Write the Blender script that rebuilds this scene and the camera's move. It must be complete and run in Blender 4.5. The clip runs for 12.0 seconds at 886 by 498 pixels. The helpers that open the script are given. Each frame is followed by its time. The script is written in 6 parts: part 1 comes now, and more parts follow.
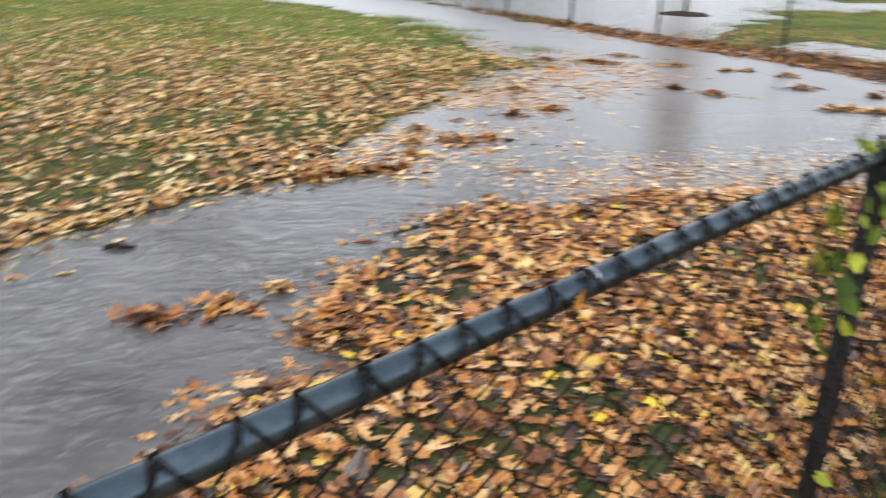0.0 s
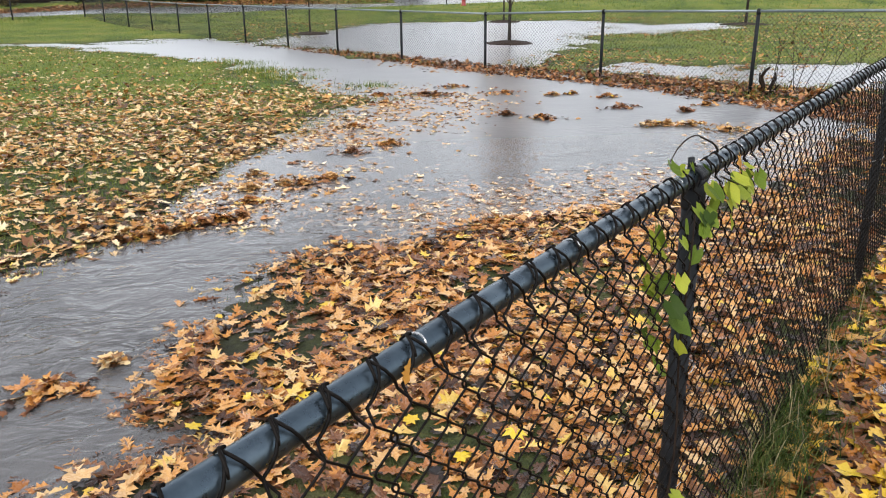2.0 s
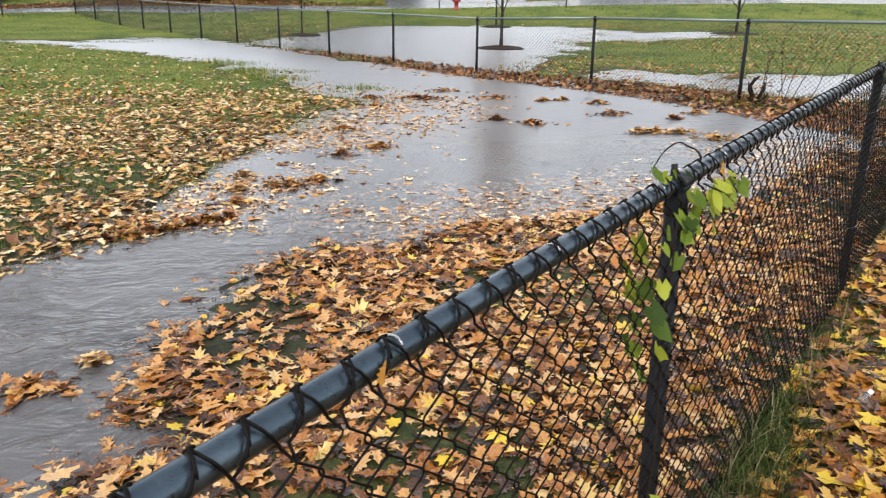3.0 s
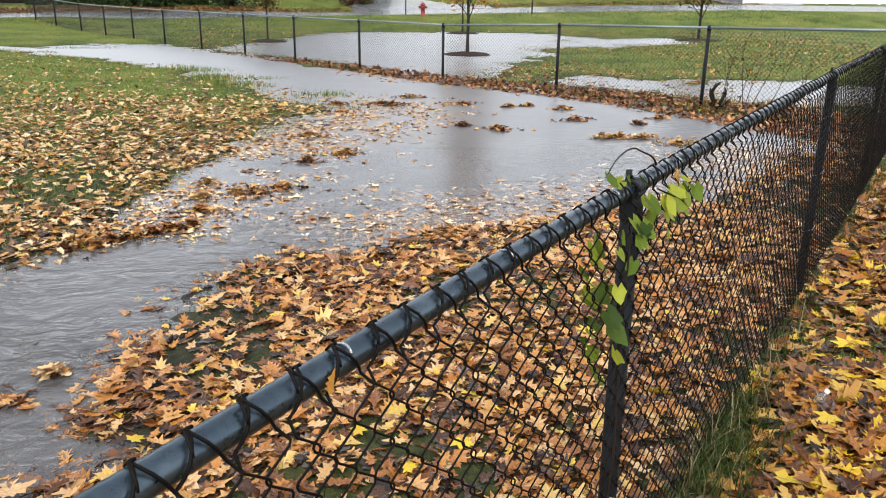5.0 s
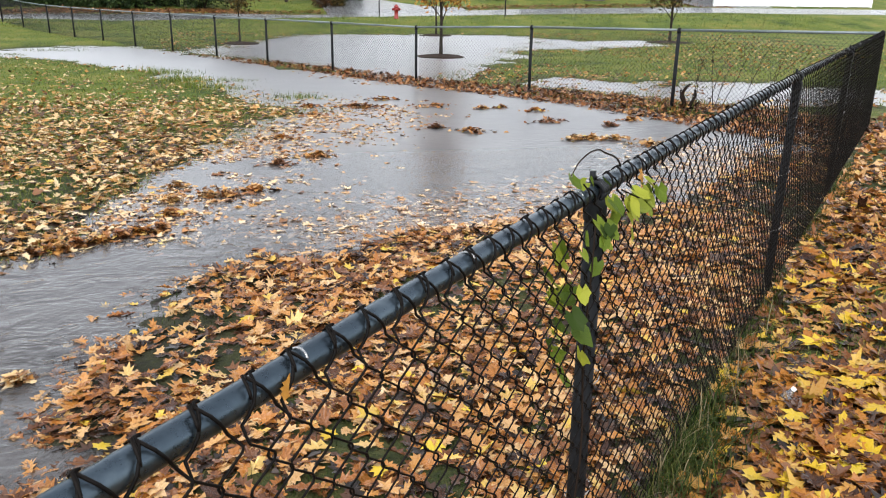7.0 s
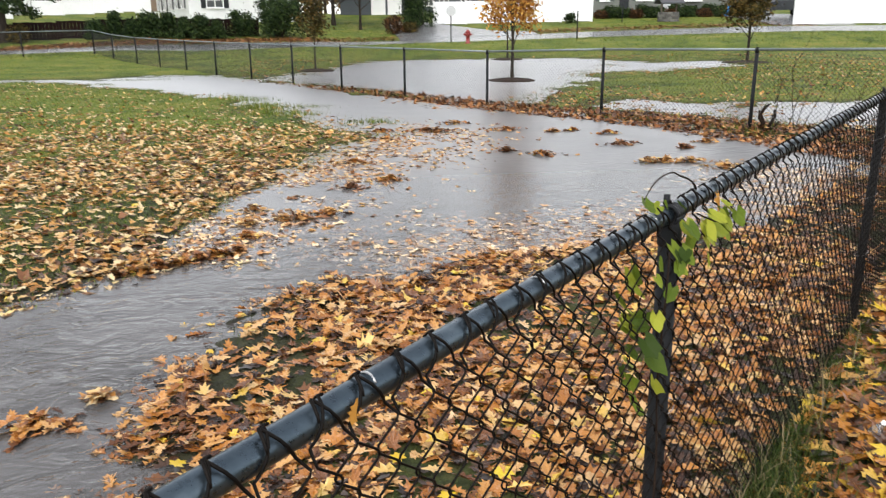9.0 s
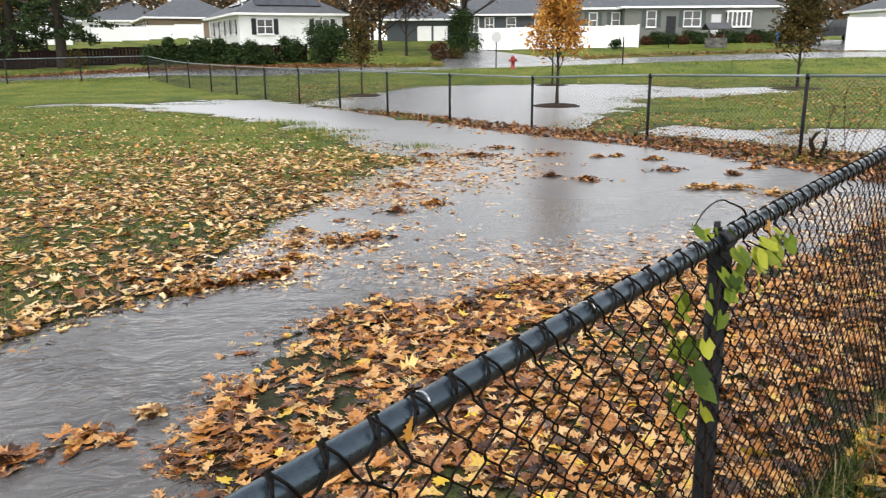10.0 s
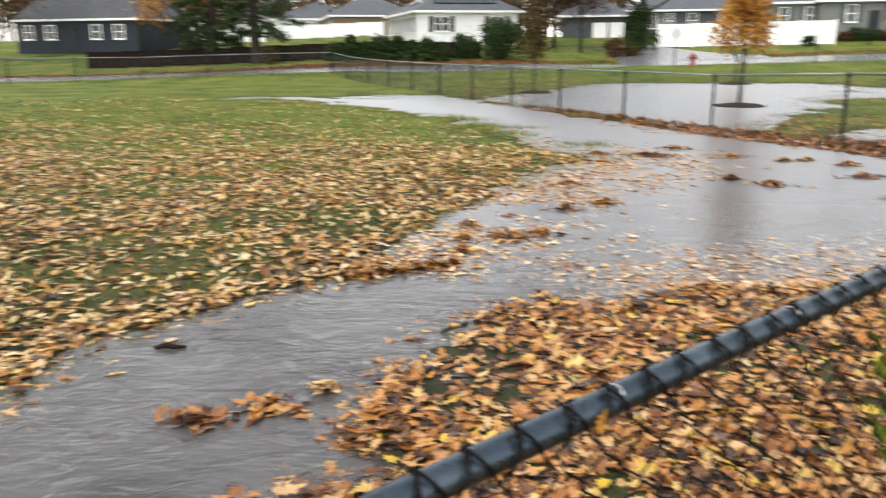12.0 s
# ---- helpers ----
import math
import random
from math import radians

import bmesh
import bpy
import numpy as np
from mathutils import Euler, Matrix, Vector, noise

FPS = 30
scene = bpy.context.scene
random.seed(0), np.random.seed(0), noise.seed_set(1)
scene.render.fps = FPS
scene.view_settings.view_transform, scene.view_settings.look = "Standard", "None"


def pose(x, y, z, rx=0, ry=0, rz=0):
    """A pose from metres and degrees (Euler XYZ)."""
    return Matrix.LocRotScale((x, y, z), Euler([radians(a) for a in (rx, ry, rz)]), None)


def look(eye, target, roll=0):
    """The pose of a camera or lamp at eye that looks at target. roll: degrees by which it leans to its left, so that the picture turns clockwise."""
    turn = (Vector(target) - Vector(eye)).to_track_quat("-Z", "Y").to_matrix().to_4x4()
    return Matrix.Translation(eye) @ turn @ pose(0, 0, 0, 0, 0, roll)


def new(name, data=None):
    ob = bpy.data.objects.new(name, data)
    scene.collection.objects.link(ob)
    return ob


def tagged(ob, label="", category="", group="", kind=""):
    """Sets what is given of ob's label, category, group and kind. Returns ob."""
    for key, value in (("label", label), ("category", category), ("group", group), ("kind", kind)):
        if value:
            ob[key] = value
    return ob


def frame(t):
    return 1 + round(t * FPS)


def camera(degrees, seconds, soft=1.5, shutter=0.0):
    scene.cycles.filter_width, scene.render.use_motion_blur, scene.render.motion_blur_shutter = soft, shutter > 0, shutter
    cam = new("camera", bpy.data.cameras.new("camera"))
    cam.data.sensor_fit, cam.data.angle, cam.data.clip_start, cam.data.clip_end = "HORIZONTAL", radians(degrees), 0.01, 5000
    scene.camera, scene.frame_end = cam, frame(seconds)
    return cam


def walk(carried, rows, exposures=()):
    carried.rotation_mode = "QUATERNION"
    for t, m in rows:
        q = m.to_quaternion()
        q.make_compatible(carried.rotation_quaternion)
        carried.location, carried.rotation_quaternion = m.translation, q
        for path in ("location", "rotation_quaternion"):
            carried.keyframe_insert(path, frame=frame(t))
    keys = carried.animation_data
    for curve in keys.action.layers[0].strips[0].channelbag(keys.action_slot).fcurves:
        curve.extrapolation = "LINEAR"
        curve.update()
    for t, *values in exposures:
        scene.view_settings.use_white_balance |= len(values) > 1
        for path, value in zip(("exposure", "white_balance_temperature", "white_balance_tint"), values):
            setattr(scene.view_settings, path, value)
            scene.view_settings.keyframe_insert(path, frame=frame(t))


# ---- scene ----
cam = camera(58.8, 12.0, soft=1.1, shutter=0.8)
PATH = [
    (0, (0.213, 0.135, 1.754), (0.124, 1.997, 1.028), 1.6),
    (0.5, (0.254, 0.186, 1.769), (0.405, 2.058, 1.082), -0.5),
    (0.8, (0.272, 0.231, 1.779), (0.482, 2.105, 1.113), -0.3),
    (1, (0.255, 0.219, 1.769), (0.493, 2.095, 1.12), -0.7),
    (1.5, (0.266, 0.229, 1.769), (0.528, 2.105, 1.126), -1.1),
    (2, (0.27, 0.229, 1.768), (0.546, 2.103, 1.125), -0.5),
    (2.5, (0.27, 0.231, 1.765), (0.551, 2.104, 1.122), 0.3),
    (3, (0.285, 0.227, 1.766), (0.588, 2.1, 1.132), 0.6),
    (3.5, (0.291, 0.219, 1.767), (0.639, 2.087, 1.145), 0.9),
    (5.5, (0.318, 0.221, 1.769), (0.706, 2.083, 1.15), 0.7),
    (6, (0.323, 0.219, 1.768), (0.727, 2.077, 1.147), 0.6),
    (6.5, (0.326, 0.219, 1.769), (0.751, 2.071, 1.144), 0.8),
    (7, (0.336, 0.221, 1.768), (0.777, 2.073, 1.155), 0.9),
    (9, (0.34, 0.229, 1.768), (0.608, 2.131, 1.21), -0.4),
    (9.5, (0.333, 0.219, 1.771), (0.553, 2.136, 1.247), -0.6),
    (10, (0.32, 0.205, 1.774), (0.484, 2.135, 1.276), -0.4),
    (10.5, (0.319, 0.2, 1.771), (0.444, 2.134, 1.277), -0.0),
    (11, (0.313, 0.204, 1.773), (0.37, 2.137, 1.262), -0.2),
    (11.5, (0.308, 0.208, 1.765), (0.265, 2.139, 1.247), -0.4),
    (12, (0.272, 0.2, 1.761), (0.026, 2.12, 1.259), -0.4),
]
EXPOSURES = [(0, 1.50, 6500, 10), (1, 1.48, 6500, 10), (7, 1.45, 6500, 10), (9, 1.43, 6720, 10), (11, 1.43, 6820, 10), (12, 1.47, 6850, 10)]
walk(cam, [(t, look(eye, target, roll)) for t, eye, target, roll in PATH], EXPOSURES)


# ---- world and light ----
world = bpy.data.worlds.new("overcast_sky")
scene.world = world
world.use_nodes = True
wn, wl = world.node_tree.nodes, world.node_tree.links
sky = wn.new("ShaderNodeTexSky")
sky.sky_type, sky.sun_disc = "NISHITA", False
sky.sun_elevation, sky.sun_rotation = radians(50), radians(200)
sky.air_density, sky.dust_density, sky.ozone_density = 1.0, 1.0, 1.0
grey = wn.new("ShaderNodeHueSaturation")
grey.inputs["Saturation"].default_value = 0.23
wl.new(sky.outputs[0], grey.inputs["Color"])
wl.new(grey.outputs[0], wn["Background"].inputs["Color"])
wn["Background"].inputs["Strength"].default_value = 0.15
sun_data = bpy.data.lights.new("sun", "SUN")
sun_data.energy, sun_data.angle, sun_data.color = 0.7, radians(40), (1.0, 0.97, 0.93)
sun = new("sun", sun_data)
sun.matrix_world = look((0, 0, 60), (14, 38, 0))

# ---- materials ----
def node(m, kind, **values):
    n = m.node_tree.nodes.new(kind)
    for k, v in values.items():
        n.inputs[k].default_value = v
    return n


def ramp(m, stops):
    r = m.node_tree.nodes.new("ShaderNodeValToRGB")
    e = r.color_ramp.elements
    while len(e) < len(stops):
        e.new(0.5)
    for el, (p, c) in zip(e, stops):
        el.position, el.color = p, (*c, 1)
    return r


def material(name, stops, scale=8.0, rough=0.7, bump=0.2, depth=0.01, metal=0.0, fine=6.0, wet=0.0, stretch=(1, 1, 1), island=0.0, obj=0.0, trans=0.0, spec=0.5):
    """A procedural surface: two scales of noise through a ramp, a per-piece shift, relief and uneven gloss."""
    m = bpy.data.materials.new(name)
    m.use_nodes = True
    links, b = m.node_tree.links, m.node_tree.nodes["Principled BSDF"]
    tex = node(m, "ShaderNodeTexCoord")
    mp = node(m, "ShaderNodeMapping", Scale=stretch)
    links.new(tex.outputs["Object"], mp.inputs[0])
    big = node(m, "ShaderNodeTexNoise", Scale=scale, Detail=5.0, Roughness=0.6)
    small = node(m, "ShaderNodeTexNoise", Scale=scale * fine, Detail=4.0, Roughness=0.65)
    links.new(mp.outputs[0], big.inputs["Vector"])
    links.new(mp.outputs[0], small.inputs["Vector"])
    mix = node(m, "ShaderNodeMix")
    mix.inputs[0].default_value = 0.4
    links.new(big.outputs[0], mix.inputs[2])
    links.new(small.outputs[0], mix.inputs[3])
    value = mix.outputs[0]
    for amount, kind, out in ((island, "ShaderNodeNewGeometry", "Random Per Island"), (obj, "ShaderNodeObjectInfo", "Random")):
        if amount:
            g = node(m, kind)
            k = node(m, "ShaderNodeMix")
            k.inputs[0].default_value = amount
            links.new(value, k.inputs[2])
            links.new(g.outputs[out], k.inputs[3])
            value = k.outputs[0]
    r = ramp(m, stops)
    links.new(value, r.inputs[0])
    links.new(r.outputs[0], b.inputs["Base Color"])
    b.inputs["Metallic"].default_value = metal
    b.inputs["Specular IOR Level"].default_value = spec
    mr = node(m, "ShaderNodeMapRange")
    mr.inputs[1].default_value, mr.inputs[2].default_value = 0.3, 0.7
    mr.inputs[3].default_value, mr.inputs[4].default_value = max(0.03, rough - 0.15 - wet), min(1, rough + 0.1)
    links.new(small.outputs[0], mr.inputs[0])
    links.new(mr.outputs[0], b.inputs["Roughness"])
    if bump:
        bp = node(m, "ShaderNodeBump", Strength=bump, Distance=depth)
        links.new(mix.outputs[0], bp.inputs["Height"])
        links.new(bp.outputs[0], b.inputs["Normal"])
    if trans:
        b.inputs["Transmission Weight"].default_value = 0.0
        t = node(m, "ShaderNodeBsdfTranslucent")
        links.new(r.outputs[0], t.inputs[0])
        ms = node(m, "ShaderNodeMixShader", Fac=trans)
        links.new(b.outputs[0], ms.inputs[1])
        links.new(t.outputs[0], ms.inputs[2])
        links.new(ms.outputs[0], m.node_tree.nodes["Material Output"].inputs[0])
    return m


def siding(name, colour, board=0.13, rough=0.55):
    """Painted clapboard: lapped boards as relief."""
    c = Vector(colour)
    m = material(name, [(0.3, c * 0.86), (0.7, c)], 0.8, rough, 0, spec=0.2)
    links = m.node_tree.links
    tex = node(m, "ShaderNodeTexCoord")
    w = node(m, "ShaderNodeTexWave", Scale=0.314 / board, Distortion=0.0)
    w.bands_direction, w.wave_profile = "Z", "SAW"
    links.new(tex.outputs["Object"], w.inputs[0])
    bp = node(m, "ShaderNodeBump", Strength=0.7, Distance=0.02)
    links.new(w.outputs[1], bp.inputs["Height"])
    links.new(bp.outputs[0], m.node_tree.nodes["Principled BSDF"].inputs["Normal"])
    return m


LEAF_STOPS = [(0.12, (0.024, 0.010, 0.006)), (0.24, (0.105, 0.036, 0.011)), (0.35, (0.25, 0.090, 0.020)), (0.49, (0.40, 0.165, 0.036)),
              (0.65, (0.48, 0.245, 0.074)), (0.83, (0.55, 0.36, 0.175)), (0.92, (0.56, 0.37, 0.03))]
LAWN_STOPS = [(0.11, (0.042, 0.019, 0.009)), (0.24, (0.145, 0.060, 0.016)), (0.36, (0.31, 0.136, 0.029)), (0.50, (0.46, 0.235, 0.062)),
              (0.66, (0.56, 0.37, 0.16)), (0.85, (0.65, 0.51, 0.31)), (0.93, (0.60, 0.42, 0.04))]
# Pale tones carry the sky's sheen on the water film over these leaves.
M_LEAF_SHEEN = material("sheen_pale_sodden_leaf", [(0.15, (0.14, 0.055, 0.02)), (0.35, (0.36, 0.17, 0.065)), (0.6, (0.58, 0.36, 0.17)), (0.85, (0.70, 0.53, 0.34))], 14, 0.35, 0.3, 0.004, wet=0.15, island=0.8, spec=0.6)
M_LEAF_LAWN = material("pale_wet_leaf", LAWN_STOPS, 14, 0.42, 0.35, 0.004, wet=0.12, island=0.82, trans=0.12, spec=0.45)
M_LEAF = material("wet_oak_leaf", LEAF_STOPS, 14, 0.36, 0.45, 0.005, wet=0.14, island=0.82, trans=0.12, spec=0.5)
M_LEAF_ONE = material("wet_maple_leaf", LEAF_STOPS, 14, 0.36, 0.45, 0.005, wet=0.14, obj=0.82, trans=0.12, spec=0.5)
M_LEAF_PATH = material("fresh_wet_leaf", [(0.14, (0.036, 0.013, 0.006)), (0.30, (0.13, 0.044, 0.009)), (0.45, (0.28, 0.098, 0.015)), (0.61, (0.40, 0.175, 0.028)), (0.76, (0.45, 0.27, 0.070)), (0.88, (0.52, 0.34, 0.015))], 14, 0.40, 0.4, 0.004, wet=0.12, island=0.82, trans=0.12, spec=0.35)
# Brown of old under-leaves, darkened further to stand for shade in litter gaps.
M_LEAF_GAP_SHADE = material("gap_shade_brown_leaf", [(0.25, (0.014, 0.007, 0.004)), (0.5, (0.065, 0.025, 0.009)), (0.75, (0.17, 0.065, 0.02))], 14, 0.45, 0.3, 0.004, wet=0.1, island=0.8)
M_LEAF_RUSSET = material("russet_wet_leaf", [(0.2, (0.03, 0.012, 0.006)), (0.42, (0.115, 0.040, 0.012)), (0.64, (0.23, 0.085, 0.024)), (0.88, (0.40, 0.21, 0.085))], 14, 0.45, 0.3, 0.004, wet=0.1, island=0.8, spec=0.3)
M_LEAF_YELLOW = material("yellow_leaf", [(0.3, (0.5, 0.32, 0.015)), (0.7, (0.66, 0.5, 0.035))], 20, 0.4, 0.3, 0.003, obj=0.4, trans=0.15)
M_LEAF_GREEN = material("vine_leaf_green", [(0.25, (0.035, 0.062, 0.010)), (0.45, (0.13, 0.19, 0.022)), (0.75, (0.36, 0.38, 0.045))], 30, 0.45, 0.3, 0.002, obj=0.6, trans=0.4, spec=0.12)
M_GRASS = material("grass_blades", [(0.25, (0.026, 0.05, 0.005)), (0.42, (0.080, 0.135, 0.014)), (0.58, (0.155, 0.192, 0.023)), (0.78, (0.28, 0.24, 0.06))], 0.6, 0.5, 0, island=0.5, trans=0.2, spec=0.3)
M_TUFT = material("dark_olive_grass", [(0.25, (0.010, 0.021, 0.004)), (0.5, (0.029, 0.052, 0.009)), (0.78, (0.085, 0.088, 0.024))], 3, 0.6, 0, island=0.6, trans=0.15, spec=0.12)
M_STRAW = material("straw_grass", [(0.3, (0.10, 0.08, 0.035)), (0.7, (0.24, 0.19, 0.10))], 3, 0.6, 0, island=0.6, trans=0.2)
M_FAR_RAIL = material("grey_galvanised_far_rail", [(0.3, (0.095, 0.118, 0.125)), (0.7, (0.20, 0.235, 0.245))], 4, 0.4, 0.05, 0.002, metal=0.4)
M_STEEL = material("weathered_galvanised_rail", [(0.3, (0.038, 0.054, 0.071)), (0.55, (0.064, 0.088, 0.110)), (0.75, (0.115, 0.148, 0.175))], 9, 0.36, 0.14, 0.002, metal=0.85, stretch=(1, 1, 1))
M_POST = material("dark_galvanised_post", [(0.3, (0.007, 0.008, 0.009)), (0.6, (0.014, 0.015, 0.017)), (0.8, (0.04, 0.041, 0.043))], 14, 0.55, 0.2, 0.002, spec=0.1)
M_WIRE = material("dark_fence_wire", [(0.3, (0.0025, 0.0025, 0.0025)), (0.7, (0.008, 0.006, 0.005))], 40, 0.5, 0.1, 0.001, spec=0.07)
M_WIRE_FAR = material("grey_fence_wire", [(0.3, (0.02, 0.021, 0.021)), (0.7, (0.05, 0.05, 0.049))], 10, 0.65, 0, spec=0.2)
M_TIE = material("bright_tie_wire", [(0.3, (0.3, 0.3, 0.3)), (0.7, (0.5, 0.5, 0.5))], 30, 0.3, 0, metal=0.9)
M_BARK = material("wet_dark_bark", [(0.3, (0.012, 0.009, 0.007)), (0.6, (0.036, 0.028, 0.022)), (0.8, (0.07, 0.058, 0.048))], 6, 0.75, 0.7, 0.02, stretch=(1, 1, 0.25), spec=0.12)
M_TWIG = material("dark_twig", [(0.3, (0.007, 0.005, 0.004)), (0.7, (0.024, 0.015, 0.010))], 12, 0.75, 0.3, 0.004, spec=0.08)
M_MULCH = material("dark_mulch", [(0.3, (0.012, 0.008, 0.006)), (0.7, (0.045, 0.026, 0.017))], 9, 0.8, 0.9, 0.03, spec=0.1)
M_ASPHALT = material("wet_asphalt", [(0.3, (0.075, 0.077, 0.08)), (0.7, (0.125, 0.127, 0.13))], 0.5, 0.34, 0.15, 0.010, fine=40, wet=0.1, spec=0.8)
M_VINYL = material("white_vinyl", [(0.3, (0.72, 0.73, 0.74)), (0.7, (0.82, 0.83, 0.84))], 1.5, 0.35, 0.03, 0.003)
M_TRIM = material("white_trim_paint", [(0.3, (0.68, 0.69, 0.69)), (0.7, (0.8, 0.8, 0.8))], 2.5, 0.5, 0.05, 0.004)
M_WHITE_SIDING = siding("white_clapboard", (0.78, 0.79, 0.8))
M_TAN_SIDING = siding("tan_clapboard", (0.27, 0.2, 0.145))
M_GREEN_SIDING = siding("grey_green_clapboard", (0.17, 0.178, 0.163))
M_GREY_SIDING = siding("slate_grey_clapboard", (0.07, 0.08, 0.09))
M_NAVY_SIDING = siding("navy_clapboard", (0.022, 0.03, 0.04))
M_ROOF = material("grey_asphalt_shingle", [(0.3, (0.065, 0.072, 0.082)), (0.7, (0.115, 0.123, 0.135))], 2.2, 0.75, 0.5, 0.02, fine=9, stretch=(1, 1, 3), spec=0.15)
M_ROOF_DARK = material("dark_asphalt_shingle", [(0.3, (0.05, 0.052, 0.06)), (0.7, (0.09, 0.093, 0.1))], 2.2, 0.75, 0.5, 0.02, fine=9, spec=0.15)
M_SHUTTER = material("black_shutter_paint", [(0.3, (0.012, 0.014, 0.016)), (0.7, (0.03, 0.032, 0.035))], 4, 0.45, 0.1, 0.004, spec=0.15)
M_PANE = material("dark_window_glass", [(0.3, (0.03, 0.035, 0.04)), (0.7, (0.07, 0.075, 0.08))], 0.8, 0.08, 0)
M_PANEL = material("solar_panel_glass", [(0.3, (0.015, 0.018, 0.028)), (0.7, (0.03, 0.034, 0.045))], 0.6, 0.12, 0)
M_CONCRETE = material("grey_concrete", [(0.3, (0.22, 0.215, 0.2)), (0.7, (0.34, 0.33, 0.31))], 2, 0.75, 0.3, 0.01)
M_BROWN_FENCE = material("dark_brown_board", [(0.3, (0.006, 0.003, 0.003)), (0.7, (0.013, 0.006, 0.005))], 3, 0.6, 0.3, 0.01, obj=0.3, stretch=(3, 3, 0.5), spec=0.05)
M_RED = material("red_hydrant_paint", [(0.3, (0.16, 0.010, 0.010)), (0.7, (0.26, 0.018, 0.016))], 8, 0.4, 0.1, 0.004)
M_SIGN = material("bare_aluminium_sign_back", [(0.3, (0.4, 0.41, 0.42)), (0.7, (0.55, 0.56, 0.57))], 3, 0.4, 0, metal=0.5)
M_EVERGREEN = material("evergreen_needles", [(0.25, (0.006, 0.013, 0.005)), (0.5, (0.016, 0.034, 0.010)), (0.75, (0.045, 0.07, 0.018))], 1.2, 0.6, 0, island=0.6, spec=0.12)
M_OLIVE = material("olive_brown_foliage", [(0.25, (0.02, 0.019, 0.006)), (0.5, (0.05, 0.042, 0.012)), (0.75, (0.11, 0.07, 0.018))], 1.2, 0.6, 0, island=0.7, trans=0.15, spec=0.12)
M_ORANGE = material("orange_foliage", [(0.25, (0.24, 0.085, 0.014)), (0.5, (0.42, 0.18, 0.032)), (0.75, (0.55, 0.32, 0.075))], 1.5, 0.5, 0, island=0.7, trans=0.25, spec=0.12)
M_RUSSET = material("russet_foliage", [(0.25, (0.018, 0.010, 0.007)), (0.5, (0.045, 0.025, 0.013)), (0.78, (0.13, 0.06, 0.022))], 0.6, 0.7, 0, island=0.7, trans=0.1, spec=0.12)
M_WOODS = material("late_autumn_woods", [(0.25, (0.03, 0.026, 0.02)), (0.45, (0.07, 0.055, 0.038)), (0.6, (0.12, 0.08, 0.04)), (0.78, (0.3, 0.15, 0.03))], 0.09, 0.8, 0, island=0.4, spec=0.12)
M_TRUCK = material("dark_grey_car_paint", [(0.3, (0.035, 0.037, 0.042)), (0.7, (0.05, 0.053, 0.058))], 1, 0.22, 0, metal=0.4)
M_RUBBER = material("black_rubber", [(0.3, (0.012, 0.012, 0.012)), (0.7, (0.028, 0.028, 0.028))], 10, 0.8, 0.2, 0.004)
M_BLUE = material("blue_plastic", [(0.3, (0.02, 0.13, 0.36)), (0.7, (0.03, 0.2, 0.46))], 4, 0.4, 0.05, 0.003)
M_STONE = material("grey_field_stone", [(0.3, (0.05, 0.048, 0.045)), (0.7, (0.13, 0.125, 0.115))], 5, 0.8, 0.5, 0.02, obj=0.5)
M_CRATE = material("weathered_wood", [(0.3, (0.06, 0.045, 0.035)), (0.7, (0.14, 0.11, 0.085))], 4, 0.75, 0.4, 0.008, stretch=(1, 1, 0.3))


